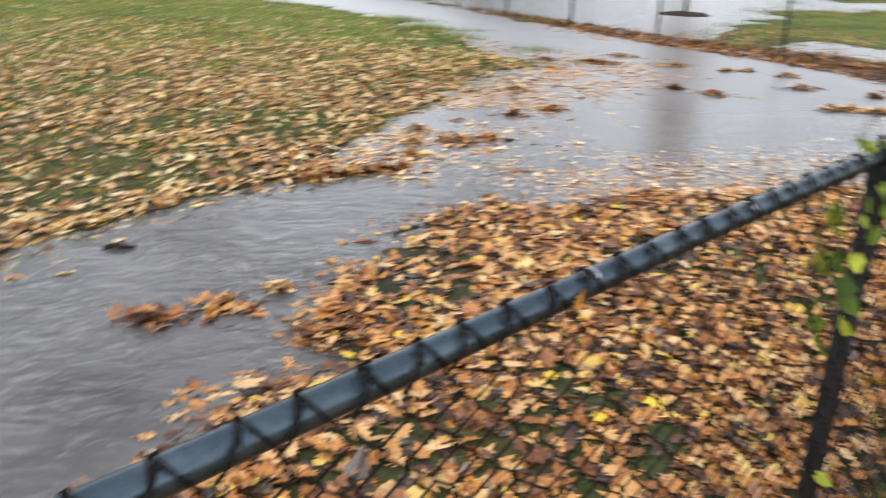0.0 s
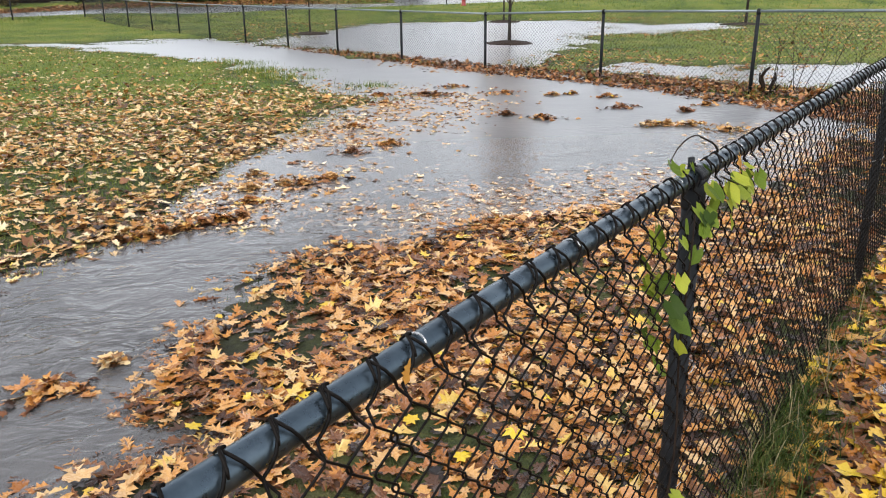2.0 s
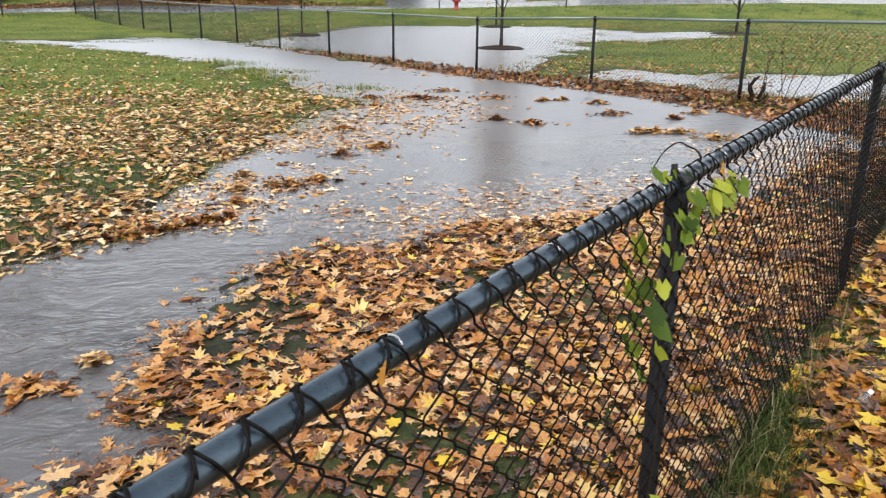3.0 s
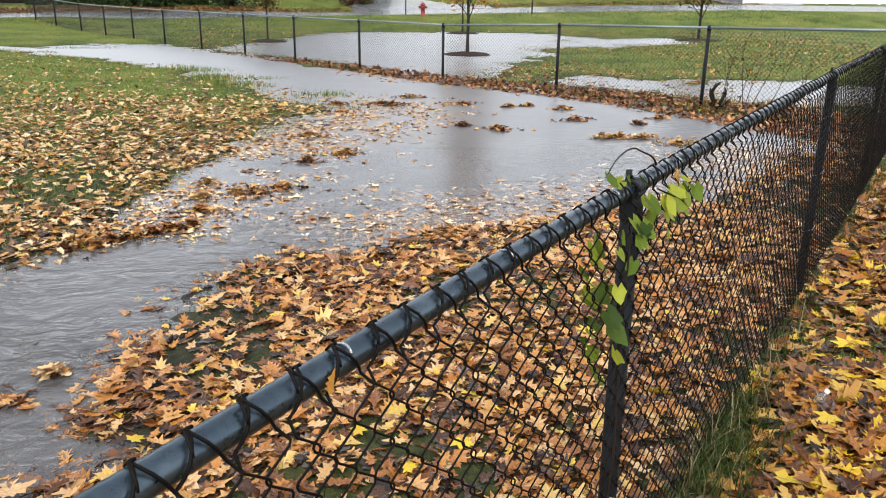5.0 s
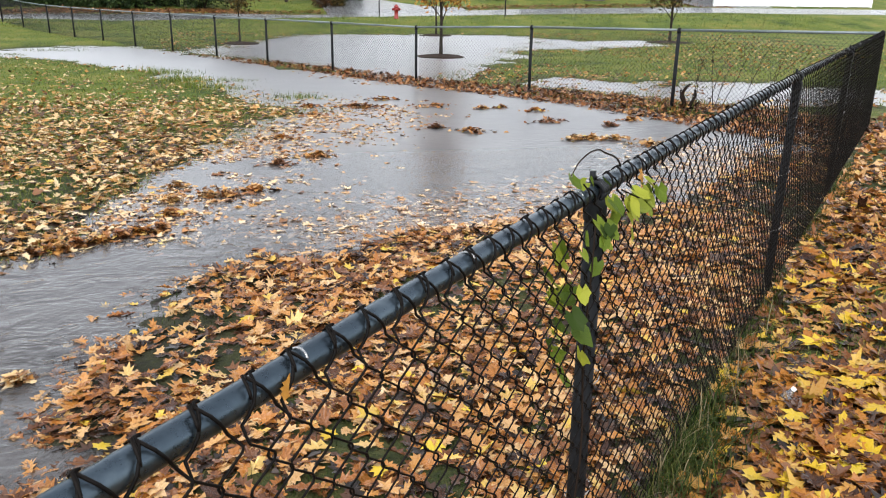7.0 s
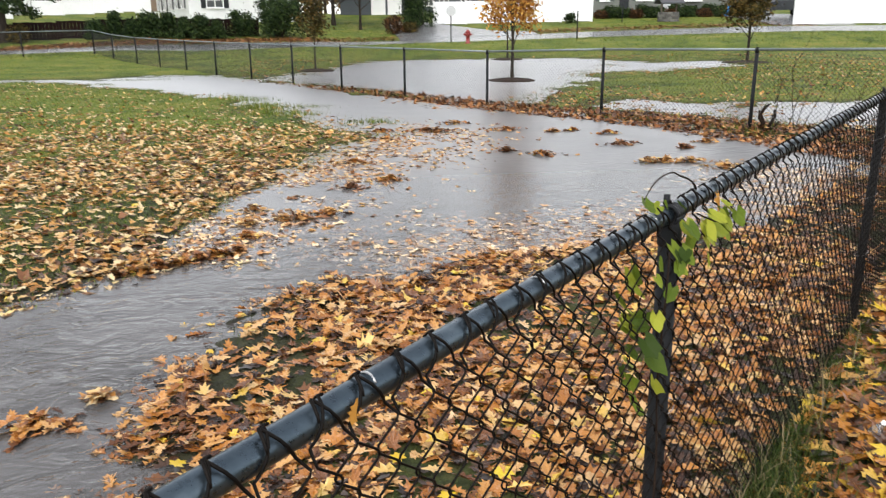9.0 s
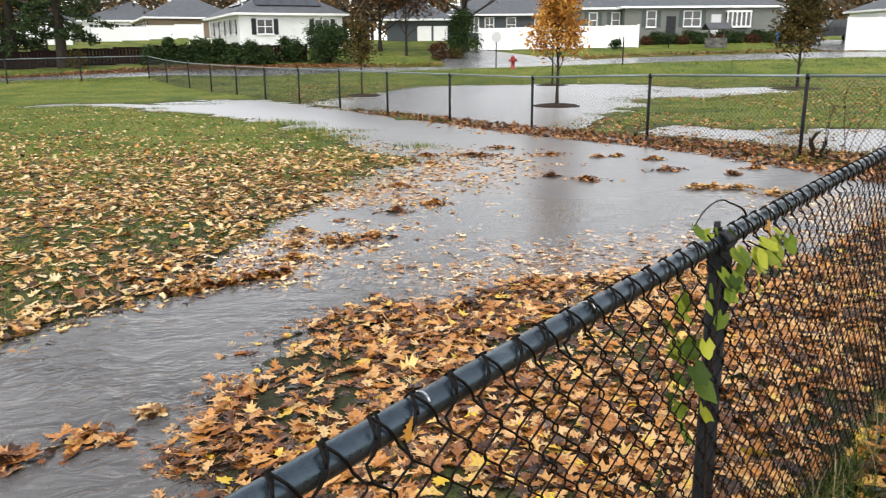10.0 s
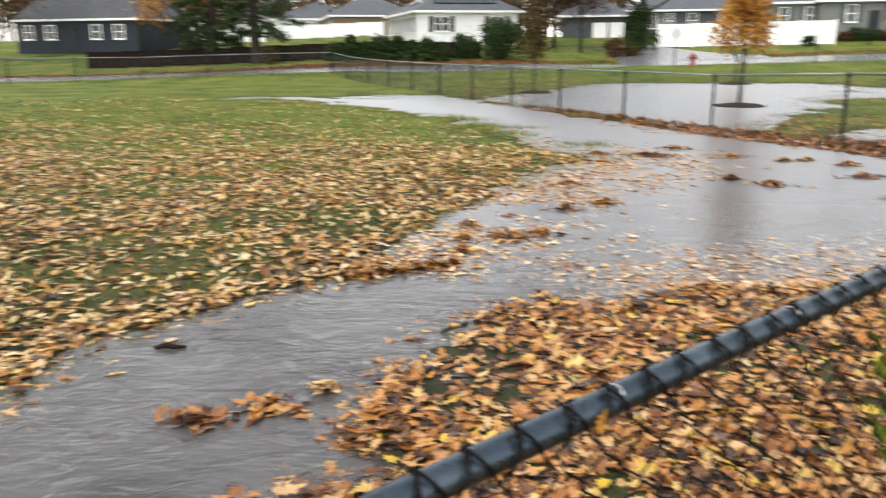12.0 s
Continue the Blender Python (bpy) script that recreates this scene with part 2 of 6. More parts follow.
def ground_material():
    """Wet lawn and soil: grass mottling, bare mud near the waterline, dead thatch."""
    m = bpy.data.materials.new("wet_lawn_soil")
    m.use_nodes = True
    links, b = m.node_tree.links, m.node_tree.nodes["Principled BSDF"]
    geo = node(m, "ShaderNodeNewGeometry")
    sep = node(m, "ShaderNodeSeparateXYZ")
    links.new(geo.outputs["Position"], sep.inputs[0])
    n1 = node(m, "ShaderNodeTexNoise", Scale=0.55, Detail=6.0, Roughness=0.65)
    n2 = node(m, "ShaderNodeTexNoise", Scale=22.0, Detail=5.0, Roughness=0.7)
    n3 = node(m, "ShaderNodeTexNoise", Scale=3.0, Detail=5.0, Roughness=0.7)
    for n in (n1, n2, n3):
        links.new(geo.outputs["Position"], n.inputs["Vector"])
    mixn = node(m, "ShaderNodeMix")
    mixn.inputs[0].default_value = 0.47
    links.new(n1.outputs[0], mixn.inputs[2])
    links.new(n2.outputs[0], mixn.inputs[3])
    green = ramp(m, [(0.36, (0.014, 0.024, 0.005)), (0.43, (0.040, 0.070, 0.008)), (0.50, (0.092, 0.126, 0.013)), (0.60, (0.178, 0.155, 0.037))])
    links.new(mixn.outputs[0], green.inputs[0])
    mud = ramp(m, [(0.3, (0.008, 0.007, 0.006)), (0.55, (0.021, 0.018, 0.015)), (0.75, (0.050, 0.043, 0.034))])
    links.new(n3.outputs[0], mud.inputs[0])
    add = node(m, "ShaderNodeMath")
    add.operation = "MULTIPLY_ADD"
    links.new(n3.outputs[0], add.inputs[0])
    add.inputs[1].default_value = 0.05
    links.new(sep.outputs["Z"], add.inputs[2])
    wetline = node(m, "ShaderNodeMapRange")
    wetline.inputs[1].default_value, wetline.inputs[2].default_value = 0.015, 0.055
    links.new(add.outputs[0], wetline.inputs[0])
    col = node(m, "ShaderNodeMix")
    col.data_type = "RGBA"
    # Less grass and more of the dark mud colour towards low y.
    grass_by_y = node(m, "ShaderNodeMapRange")
    grass_by_y.inputs[1].default_value, grass_by_y.inputs[2].default_value = 7.0, 14.0
    grass_by_y.inputs[3].default_value, grass_by_y.inputs[4].default_value = 0.32, 1.0
    links.new(sep.outputs["Y"], grass_by_y.inputs[0])
    lush = node(m, "ShaderNodeMath")
    lush.operation = "MULTIPLY"
    links.new(wetline.outputs[0], lush.inputs[0])
    links.new(grass_by_y.outputs[0], lush.inputs[1])
    links.new(lush.outputs[0], col.inputs[0])
    links.new(mud.outputs[0], col.inputs[6])
    links.new(green.outputs[0], col.inputs[7])
    links.new(col.outputs[2], b.inputs["Base Color"])
    b.inputs["Roughness"].default_value = 0.85
    b.inputs["Specular IOR Level"].default_value = 0.22
    bp = node(m, "ShaderNodeBump", Strength=0.9, Distance=0.04)
    links.new(n2.outputs[0], bp.inputs["Height"])
    links.new(bp.outputs[0], b.inputs["Normal"])
    return m


def water_material():
    """Murky rain water: brown body, mirror-like skin, ripples along the flow and rain-broken fine waves."""
    m = bpy.data.materials.new("murky_flood_water")
    m.use_nodes = True
    links, b = m.node_tree.links, m.node_tree.nodes["Principled BSDF"]
    geo = node(m, "ShaderNodeNewGeometry")
    mp = node(m, "ShaderNodeMapping", Scale=(0.85, 1.2, 1.0), Rotation=(0, 0, radians(-18)))
    links.new(geo.outputs["Position"], mp.inputs[0])
    waves = node(m, "ShaderNodeTexNoise", Scale=5.5, Detail=2.4, Roughness=0.55, Distortion=0.9)
    fine = node(m, "ShaderNodeTexNoise", Scale=24.0, Detail=2.0, Roughness=0.5)
    calm = node(m, "ShaderNodeTexNoise", Scale=1.1, Detail=3.0)
    murk = node(m, "ShaderNodeTexNoise", Scale=1.6, Detail=5.0, Roughness=0.6, Distortion=1.0)
    for n in (waves, fine, calm, murk):
        links.new(mp.outputs[0], n.inputs["Vector"])
    sep = node(m, "ShaderNodeSeparateXYZ")
    links.new(geo.outputs["Position"], sep.inputs[0])
    flow = node(m, "ShaderNodeMapRange")
    flow.inputs[1].default_value, flow.inputs[2].default_value = 3.5, 9.5
    flow.inputs[3].default_value, flow.inputs[4].default_value = 1.0, 0.28
    links.new(sep.outputs["Y"], flow.inputs[0])
    r = ramp(m, [(0.3, (0.095, 0.090, 0.090)), (0.7, (0.190, 0.182, 0.181))])
    links.new(murk.outputs[0], r.inputs[0])
    across = node(m, "ShaderNodeMath")
    across.operation = "MULTIPLY_ADD"
    links.new(sep.outputs["X"], across.inputs[0])
    across.inputs[1].default_value = -0.8
    links.new(sep.outputs["Y"], across.inputs[2])
    lee = node(m, "ShaderNodeMapRange")
    lee.inputs[1].default_value, lee.inputs[2].default_value = 6.3, 7.4
    lee.inputs[3].default_value, lee.inputs[4].default_value = 1.0, 0.2
    links.new(across.outputs[0], lee.inputs[0])
    current = node(m, "ShaderNodeMath")
    current.operation = "MULTIPLY"
    links.new(flow.outputs[0], current.inputs[0])
    links.new(lee.outputs[0], current.inputs[1])
    strength = node(m, "ShaderNodeMath")
    strength.operation = "MULTIPLY"
    links.new(current.outputs[0], strength.inputs[0])
    gusts = node(m, "ShaderNodeMapRange")
    gusts.inputs[1].default_value, gusts.inputs[2].default_value = 0.38, 0.62
    gusts.inputs[3].default_value, gusts.inputs[4].default_value = 0.35, 1.0
    links.new(calm.outputs[0], gusts.inputs[0])
    links.new(gusts.outputs[0], strength.inputs[1])
    b1 = node(m, "ShaderNodeBump", Distance=0.036)
    links.new(strength.outputs[0], b1.inputs["Strength"])
    links.new(waves.outputs[0], b1.inputs["Height"])
    rain = node(m, "ShaderNodeMath")
    rain.operation = "MULTIPLY"
    links.new(current.outputs[0], rain.inputs[0])
    rain.inputs[1].default_value = 0.26
    b2 = node(m, "ShaderNodeBump", Distance=0.014)
    links.new(rain.outputs[0], b2.inputs["Strength"])
    links.new(fine.outputs[0], b2.inputs["Height"])
    links.new(b1.outputs[0], b2.inputs["Normal"])
    m.node_tree.nodes.remove(b)
    clear = node(m, "ShaderNodeBsdfTransparent")
    silt = node(m, "ShaderNodeBsdfDiffuse")
    links.new(r.outputs[0], silt.inputs["Color"])
    body = node(m, "ShaderNodeMixShader", Fac=0.52)
    links.new(clear.outputs[0], body.inputs[1])
    links.new(silt.outputs[0], body.inputs[2])
    chop = node(m, "ShaderNodeMapRange")
    chop.inputs[1].default_value, chop.inputs[2].default_value = 4.0, 12.0
    chop.inputs[3].default_value, chop.inputs[4].default_value = 0.14, 0.34
    links.new(sep.outputs["Y"], chop.inputs[0])
    skin = node(m, "ShaderNodeBsdfGlossy")
    links.new(chop.outputs[0], skin.inputs["Roughness"])
    links.new(b2.outputs[0], skin.inputs["Normal"])
    gloss = node(m, "ShaderNodeFresnel", IOR=1.42)
    links.new(b2.outputs[0], gloss.inputs["Normal"])
    ms = node(m, "ShaderNodeMixShader")
    links.new(gloss.outputs[0], ms.inputs[0])
    links.new(body.outputs[0], ms.inputs[1])
    links.new(skin.outputs[0], ms.inputs[2])
    links.new(ms.outputs[0], m.node_tree.nodes["Material Output"].inputs[0])
    return m


M_GROUND, M_WATER = ground_material(), water_material()

# ---- mesh building ----
class Geo:
    """Collects the faces of one mesh."""

    def __init__(self):
        self.v, self.f = [], []

    def add(self, verts, faces, m=None):
        n = len(self.v)
        self.v += [tuple(m @ Vector(p)) if m else tuple(p) for p in verts]
        self.f += [tuple(i + n for i in f) for f in faces]
        return self

    def box(self, c, s, m=None, chamfer=0.0):
        """A box about c of size s, its upright edges cut back by the chamfer."""
        x, y, z = s[0] / 2, s[1] / 2, s[2] / 2
        k = min(chamfer, x * 0.9, y * 0.9)
        ring = [(-x + k, -y), (x - k, -y), (x, -y + k), (x, y - k), (x - k, y), (-x + k, y), (-x, y - k), (-x, -y + k)] if k else [(-x, -y), (x, -y), (x, y), (-x, y)]
        n = len(ring)
        vs = [(c[0] + a, c[1] + b, c[2] - z) for a, b in ring] + [(c[0] + a, c[1] + b, c[2] + z) for a, b in ring]
        fs = [(i, (i + 1) % n, n + (i + 1) % n, n + i) for i in range(n)] + [tuple(range(n))[::-1], tuple(range(n, 2 * n))]
        return self.add(vs, fs, m)

    def tube(self, pts, r, n=6, cap=True):
        """A tube along points; r is a radius or one radius a point."""
        pts = [Vector(p) for p in pts]
        rs = r if isinstance(r, (list, tuple)) else [r] * len(pts)
        base, up = len(self.v), None
        for i, p in enumerate(pts):
            d = (pts[min(i + 1, len(pts) - 1)] - pts[max(i - 1, 0)]).normalized()
            if up is None:
                up = d.orthogonal().normalized()
            up = (up - d * up.dot(d))
            up = up.normalized() if up.length > 1e-6 else d.orthogonal().normalized()
            side = d.cross(up)
            for k in range(n):
                a = 2 * math.pi * k / n
                self.v.append(tuple(p + (up * math.cos(a) + side * math.sin(a)) * rs[i]))
        for i in range(len(pts) - 1):
            for k in range(n):
                a, b = base + i * n + k, base + i * n + (k + 1) % n
                self.f.append((a, b, b + n, a + n))
        if cap:
            self.f.append(tuple(base + k for k in range(n))[::-1])
            self.f.append(tuple(base + (len(pts) - 1) * n + k for k in range(n)))
        return self

    def lathe(self, profile, n=16, at=(0, 0, 0)):
        """Turns (radius, height) pairs about the upright axis."""
        base = len(self.v)
        for r, z in profile:
            self.v += [(at[0] + r * math.cos(2 * math.pi * k / n), at[1] + r * math.sin(2 * math.pi * k / n), at[2] + z) for k in range(n)]
        for i in range(len(profile) - 1):
            for k in range(n):
                a, b = base + i * n + k, base + i * n + (k + 1) % n
                self.f.append((a, b, b + n, a + n))
        self.f += [tuple(base + k for k in range(n))[::-1], tuple(base + (len(profile) - 1) * n + k for k in range(n))]
        return self

    def mesh(self, name, mat, smooth=False):
        me = bpy.data.meshes.new(name)
        me.from_pydata(self.v, [], self.f)
        me.materials.append(mat)
        if smooth:
            me.polygons.foreach_set("use_smooth", [True] * len(me.polygons))
        me.update()
        return me


def part(name, geo, mat, parent=None, label="", smooth=False):
    ob = new(name, geo.mesh(name, mat, smooth) if isinstance(geo, Geo) else geo)
    ob.parent = parent
    if label:
        ob["label"] = label
    return ob


def thing(name, label, category, m=None, group="", kind=""):
    ob = tagged(new(name), label, category, group, kind)
    ob.empty_display_size = 0.1
    if m:
        ob.matrix_basis = m
    return ob


def big_mesh(name, verts, tris, mat, smooth=False):
    """A mesh from arrays of vertices and triangles."""
    me = bpy.data.meshes.new(name)
    me.vertices.add(len(verts))
    me.vertices.foreach_set("co", np.asarray(verts, np.float32).ravel())
    me.loops.add(tris.size)
    me.loops.foreach_set("vertex_index", tris.astype(np.int32).ravel())
    me.polygons.add(len(tris))
    me.polygons.foreach_set("loop_start", np.arange(0, tris.size, tris.shape[1], dtype=np.int32))
    me.polygons.foreach_set("use_smooth", np.full(len(tris), smooth))
    me.materials.append(mat)
    me.update(calc_edges=True)
    me.validate()
    return me


# ---- lie of the land ----
rng = np.random.default_rng(4)
FAR_BANK = [(-4.6, -5), (-3.3, 0.5), (-2.5, 2.9), (-2.4, 3.6), (-2.36, 4.4), (-2.0, 5.1), (-1.36, 5.78), (-0.9, 6.15), (-1.25, 6.5), (-1.0, 7.1), (-0.7, 8.2),
            (-0.35, 9.4), (0.2, 10.5), (1.0, 12.0), (1.7, 13.0), (0.9, 14.2), (-0.4, 15.8), (-1.3, 17.5), (-2.4, 20.0), (-4.2, 22.2), (-6.0, 24.6), (-7.4, 26.3)]
FENCE_BANK = [(-7.2, 27.3), (-5.5, 28.4), (-3.4, 27.8), (-1.7, 25.5), (-0.2, 22.9), (1.25, 20.5), (2.6, 18.3), (3.9, 16.4), (5.4, 14.4), (6.15, 13.2), (6.9, 11.8), (7.8, 10.2)]
NEAR_BANK = [(6.9, 9.2), (5.7, 8.0), (4.6, 6.9), (3.6, 6.45), (2.6, 6.1), (1.9, 5.9), (1.5, 5.95), (1.16, 5.95), (1.03, 5.75), (0.58, 5.6), (0.28, 5.65), (0.09, 5.45),
             (-0.2, 5.1), (-0.41, 4.8), (-0.47, 4.3), (-0.49, 3.95), (-0.55, 3.6), (-0.68, 3.38), (-0.46, 3.2), (-0.74, 3.1), (-0.88, 2.92), (-0.95, 2.4), (-1.4, 1.0), (-2.2, -5)]
STREAM = FAR_BANK + FENCE_BANK + NEAR_BANK
POND = [(-1.6, 26.6), (-0.7, 28.2), (0.5, 33.0), (2.2, 36.8), (5.0, 38.0), (9.4, 38.8), (12.6, 37.0), (12.8, 33.5), (11.0, 29.6), (9.3, 26.8), (8.0, 23.0), (6.2, 19.9), (4.3, 17.2), (2.9, 18.8), (1.4, 21.3), (-0.1, 23.8)]
PUDDLE = [(9.6, 30.3), (12.5, 33.4), (17.0, 33.6), (18.0, 31.4), (15.0, 28.6), (10.9, 27.2)]
MUD = [(-10.5, 27.7), (-8.2, 27.6), (-6.6, 26.6), (-6.2, 25.2), (-8.2, 26.4), (-10.5, 27.0)]
STRIP = [(5.9, 16.0), (7.0, 17.6), (8.1, 17.1), (9.0, 16.2), (12.0, 16.4), (14.0, 13.5), (10.6, 11.6), (8.8, 12.4), (7.0, 14.6)]
FENCE_DIR = Vector((0.700, 0.714))
POST_A = Vector((1.125, 1.915))


def inside_distance(x, y, poly):
    """Signed distance to a polygon's edge, positive inside."""
    p = np.array(poly, float)
    q = np.roll(p, -1, 0)
    best, odd = np.full(x.shape, 1e9), np.zeros(x.shape, bool)
    for (x0, y0), (x1, y1) in zip(p, q):
        ex, ey = x1 - x0, y1 - y0
        t = np.clip(((x - x0) * ex + (y - y0) * ey) / (ex * ex + ey * ey), 0, 1)
        best = np.minimum(best, np.hypot(x - x0 - t * ex, y - y0 - t * ey))
        odd ^= ((y0 > y) != (y1 > y)) & (x < ex * (y - y0) / (ey + 1e-12) + x0)
    return np.where(odd, best, -best)


LATTICE = np.random.default_rng(11).random((128, 128))


def value_noise(x, y):
    """Smooth noise in 0..1."""
    i, j = np.floor(x).astype(int), np.floor(y).astype(int)
    u, v = x - i, y - j
    u, v = u * u * (3 - 2 * u), v * v * (3 - 2 * v)
    g = lambda a, b: LATTICE[a % 128, b % 128]
    return (g(i, j) * (1 - u) + g(i + 1, j) * u) * (1 - v) + (g(i, j + 1) * (1 - u) + g(i + 1, j + 1) * u) * v


def rough_noise(x, y, scale, octaves=4):
    out, amp, tot = 0, 1.0, 0
    for k in range(octaves):
        out, tot = out + amp * value_noise(x * scale * 2**k + 17.3 * k, y * scale * 2**k + 5.1 * k), tot + amp
        amp *= 0.55
    return out / tot - 0.5


def smooth(a, b, v):
    t = np.clip((v - a) / (b - a), 0, 1)
    return t * t * (3 - 2 * t)


def beside_fence(x, y):
    """Distance from the near fence's line, positive on the camera's side."""
    return (x - POST_A.x) * FENCE_DIR.y - (y - POST_A.y) * FENCE_DIR.x


def flood(x, y):
    """Signed distance into any flooded hollow."""
    d = inside_distance(x, y, STREAM)
    for poly in (POND, PUDDLE, STRIP, MUD):
        d = np.maximum(d, inside_distance(x, y, poly))
    ragged = 0.12 + 0.05 * np.clip(y, 0, 30) + 0.8 * smooth(6.0, 8.0, x)
    return d + ragged * rough_noise(x, y, 1.1, 4) * 1.5 + 0.9 * smooth(16, 24, y) * rough_noise(x, y, 0.4, 4)


def land(x, y):
    """Height of the ground above the flood level."""
    x, y = np.asarray(x, float), np.asarray(y, float)
    d = flood(x, y)
    h = np.where(d > 0, -np.minimum(d * (0.10 - 0.06 * np.maximum(smooth(14, 22, y), smooth(6, 8, x))), 0.16), np.minimum(-d * 0.035, 0.07))
    h = h + ((0.018 + 0.022 * smooth(6, 14, y) + 0.03 * smooth(6, 8, x)) * rough_noise(x, y, 2.3 - 0.9 * smooth(12, 20, y), 4) + 0.05 * rough_noise(x, y, 0.25, 2) * (d < 0)) * smooth(43, 36, y)
    h = h + smooth(0.0, 0.7, beside_fence(x, y)) * smooth(12, 7, y) * 0.09
    h = h + smooth(46, 53, y) * smooth(4, -6, x) * 0.42
    rise = smooth(37.5, 45, y) * np.clip(0.36 + 0.016 * x, 0.05, 0.85) + np.clip(y - 52, 0, 22) * 0.085
    return h + rise + smooth(34, 40, y) * smooth(-5, -11, x) * smooth(-30, -14, x) * 0.22


def land_at(x, y):
    return float(land(np.array([x]), np.array([y]))[0])


def spaced(parts):
    out = []
    for a, b, step in parts:
        out += list(np.arange(a, b, step))
    return np.array(out + [parts[-1][1]])


gx = np.concatenate([-np.geomspace(400, 14, 75), spaced([(-13.5, -6, 0.35), (-6, 6, 0.09), (6, 14, 0.16)]), np.geomspace(14.6, 400, 75)])
gy = np.concatenate([[-400, -150, -60, -25, -12, -7, -5, -3.5, -2.5, -1.8, -1.2, -0.6], spaced([(0, 9, 0.08), (9, 20, 0.16), (20, 75, 0.4)]), np.geomspace(76, 600, 40)])
GX, GY = np.meshgrid(gx, gy)
GZ = land(GX.ravel(), GY.ravel())
idx = np.arange(GX.size).reshape(GX.shape)
quads = np.stack([idx[:-1, :-1], idx[:-1, 1:], idx[1:, 1:], idx[1:, :-1]], -1).reshape(-1, 4)
ground = tagged(new("ground", big_mesh("ground", np.stack([GX.ravel(), GY.ravel(), GZ], -1), quads, M_GROUND, True)),
                "wet green lawn with muddy soaked edges", "ground", kind="structure")
wx, wy = np.linspace(-30, 24, 28), np.linspace(-8, 42, 26)
WX, WY = np.meshgrid(wx, wy)
idx = np.arange(WX.size).reshape(WX.shape)
quads = np.stack([idx[:-1, :-1], idx[:-1, 1:], idx[1:, 1:], idx[1:, :-1]], -1).reshape(-1, 4)
water = tagged(new("water", big_mesh("water", np.stack([WX.ravel(), WY.ravel(), 0 * WX.ravel()], -1), quads, M_WATER, True)),
               "murky grey-brown rain water flowing over the lawn", "water", kind="structure")

ROAD_NEAR = [(-120, 22), (-45, 32.5), (-19, 39.9), (-11, 42.3), (-1.3, 45.0), (7.3, 47.2), (18.5, 49.6), (31, 50.5), (120, 52)]
ROAD_FAR = [(-120, 28), (-45, 38.5), (-19, 45.6), (-11, 48.2), (-1.3, 51.0), (6.0, 53.0), (18.5, 55.2), (31, 55.8), (120, 56.5)]


def strip(name, near, far, mat, lift, label, category, step=1.2, across=9):
    """A paved strip between two lines of the plan, laid on the ground."""
    n, f = np.array(near, float), np.array(far, float)
    xs = np.arange(n[0, 0], n[-1, 0], step)
    a, b = np.interp(xs, n[:, 0], n[:, 1]), np.interp(xs, f[:, 0], f[:, 1])
    k = np.linspace(0, 1, across)
    X, Y = np.repeat(xs[:, None], across, 1), a[:, None] * (1 - k) + b[:, None] * k
    Z = land(X.ravel(), Y.ravel()) + np.tile(np.where((k == 0) | (k == 1), -0.03, lift), len(xs))
    idx = np.arange(X.size).reshape(X.shape)
    q = np.stack([idx[:-1, :-1], idx[1:, :-1], idx[1:, 1:], idx[:-1, 1:]], -1).reshape(-1, 4)
    return tagged(new(name, big_mesh(name, np.stack([X.ravel(), Y.ravel(), Z], -1), q, mat, True)), label, category, kind="structure")


strip("road", ROAD_NEAR, ROAD_FAR, M_ASPHALT, 0.03, "wet grey asphalt road reflecting the sky", "road")
strip("side_road", [(5.0, 51.5), (15, 53.5)], [(5.0, 66), (8.0, 66), (12, 57.5), (15, 55.5)], M_ASPHALT, 0.045, "wet asphalt side street", "road", 0.5)
strip("driveway", [(33, 55.4), (40, 55.6)], [(33, 67), (40, 67)], M_ASPHALT, 0.045, "wet asphalt driveway beside the house", "driveway", 0.5)

# ---- chain-link fences ----
PITCH, ROW = 0.0377, 0.0362


def wire_path(column, flip, rows, top, near, r_rail, rounded):
    """One zigzag fence wire in panel axes (along, out, up), its upper end hooked over the rail."""
    pts = []
    z0 = top - r_rail - 0.012 - rows * ROW
    for k in range(rows + 1):
        s = (k + flip) % 2
        u, z, out = s * PITCH, z0 + k * ROW, near + (0.0022 if s else -0.0022)
        if rounded:
            e = (0.5 - s) * 0.005
            pts += [(u + e, out, z - 0.006), (u, out * 1.0, z), (u + e, out, z + 0.006)]
        else:
            pts.append((u, out, z))
    return pts


def panel_mesh(length, rows, top, near, r_rail, r_wire, sides, mat):
    """All zigzag wires of one far panel in one mesh."""
    g = Geo()
    for i in range(int(length / PITCH)):
        g.tube([(i * PITCH + u, o, z) for u, o, z in wire_path(0, i % 2, rows, top, near, r_rail, False)], r_wire, sides, False)
    return g.mesh("chain_link_panel", mat)


def along(p, q):
    """The pose that lays panel axes (along, out, up) on the line from p to q."""
    d = (Vector(q) - Vector(p))
    d.normalize()
    return Matrix(((d.x, d.y, 0, p[0]), (d.y, -d.x, 0, p[1]), (0, 0, 1, 0), (0, 0, 0, 1)))


# the near fence, with every wire of the two nearest bays apart
RAIL_Z, R_RAIL, R_POST, BAY = 1.340, 0.0205, 0.0245, 3.05


def rail_z(u):
    """Height of the near fence's top rail, u metres past the near post: it climbs a little and levels out."""
    return float(np.interp(u, [-6.6, -1.75, -1.5, -0.8, 0.0, 3.05, 6.1, 10.7], [1.18, 1.296, 1.304, 1.326, RAIL_Z, 1.367, 1.372, 1.375]))


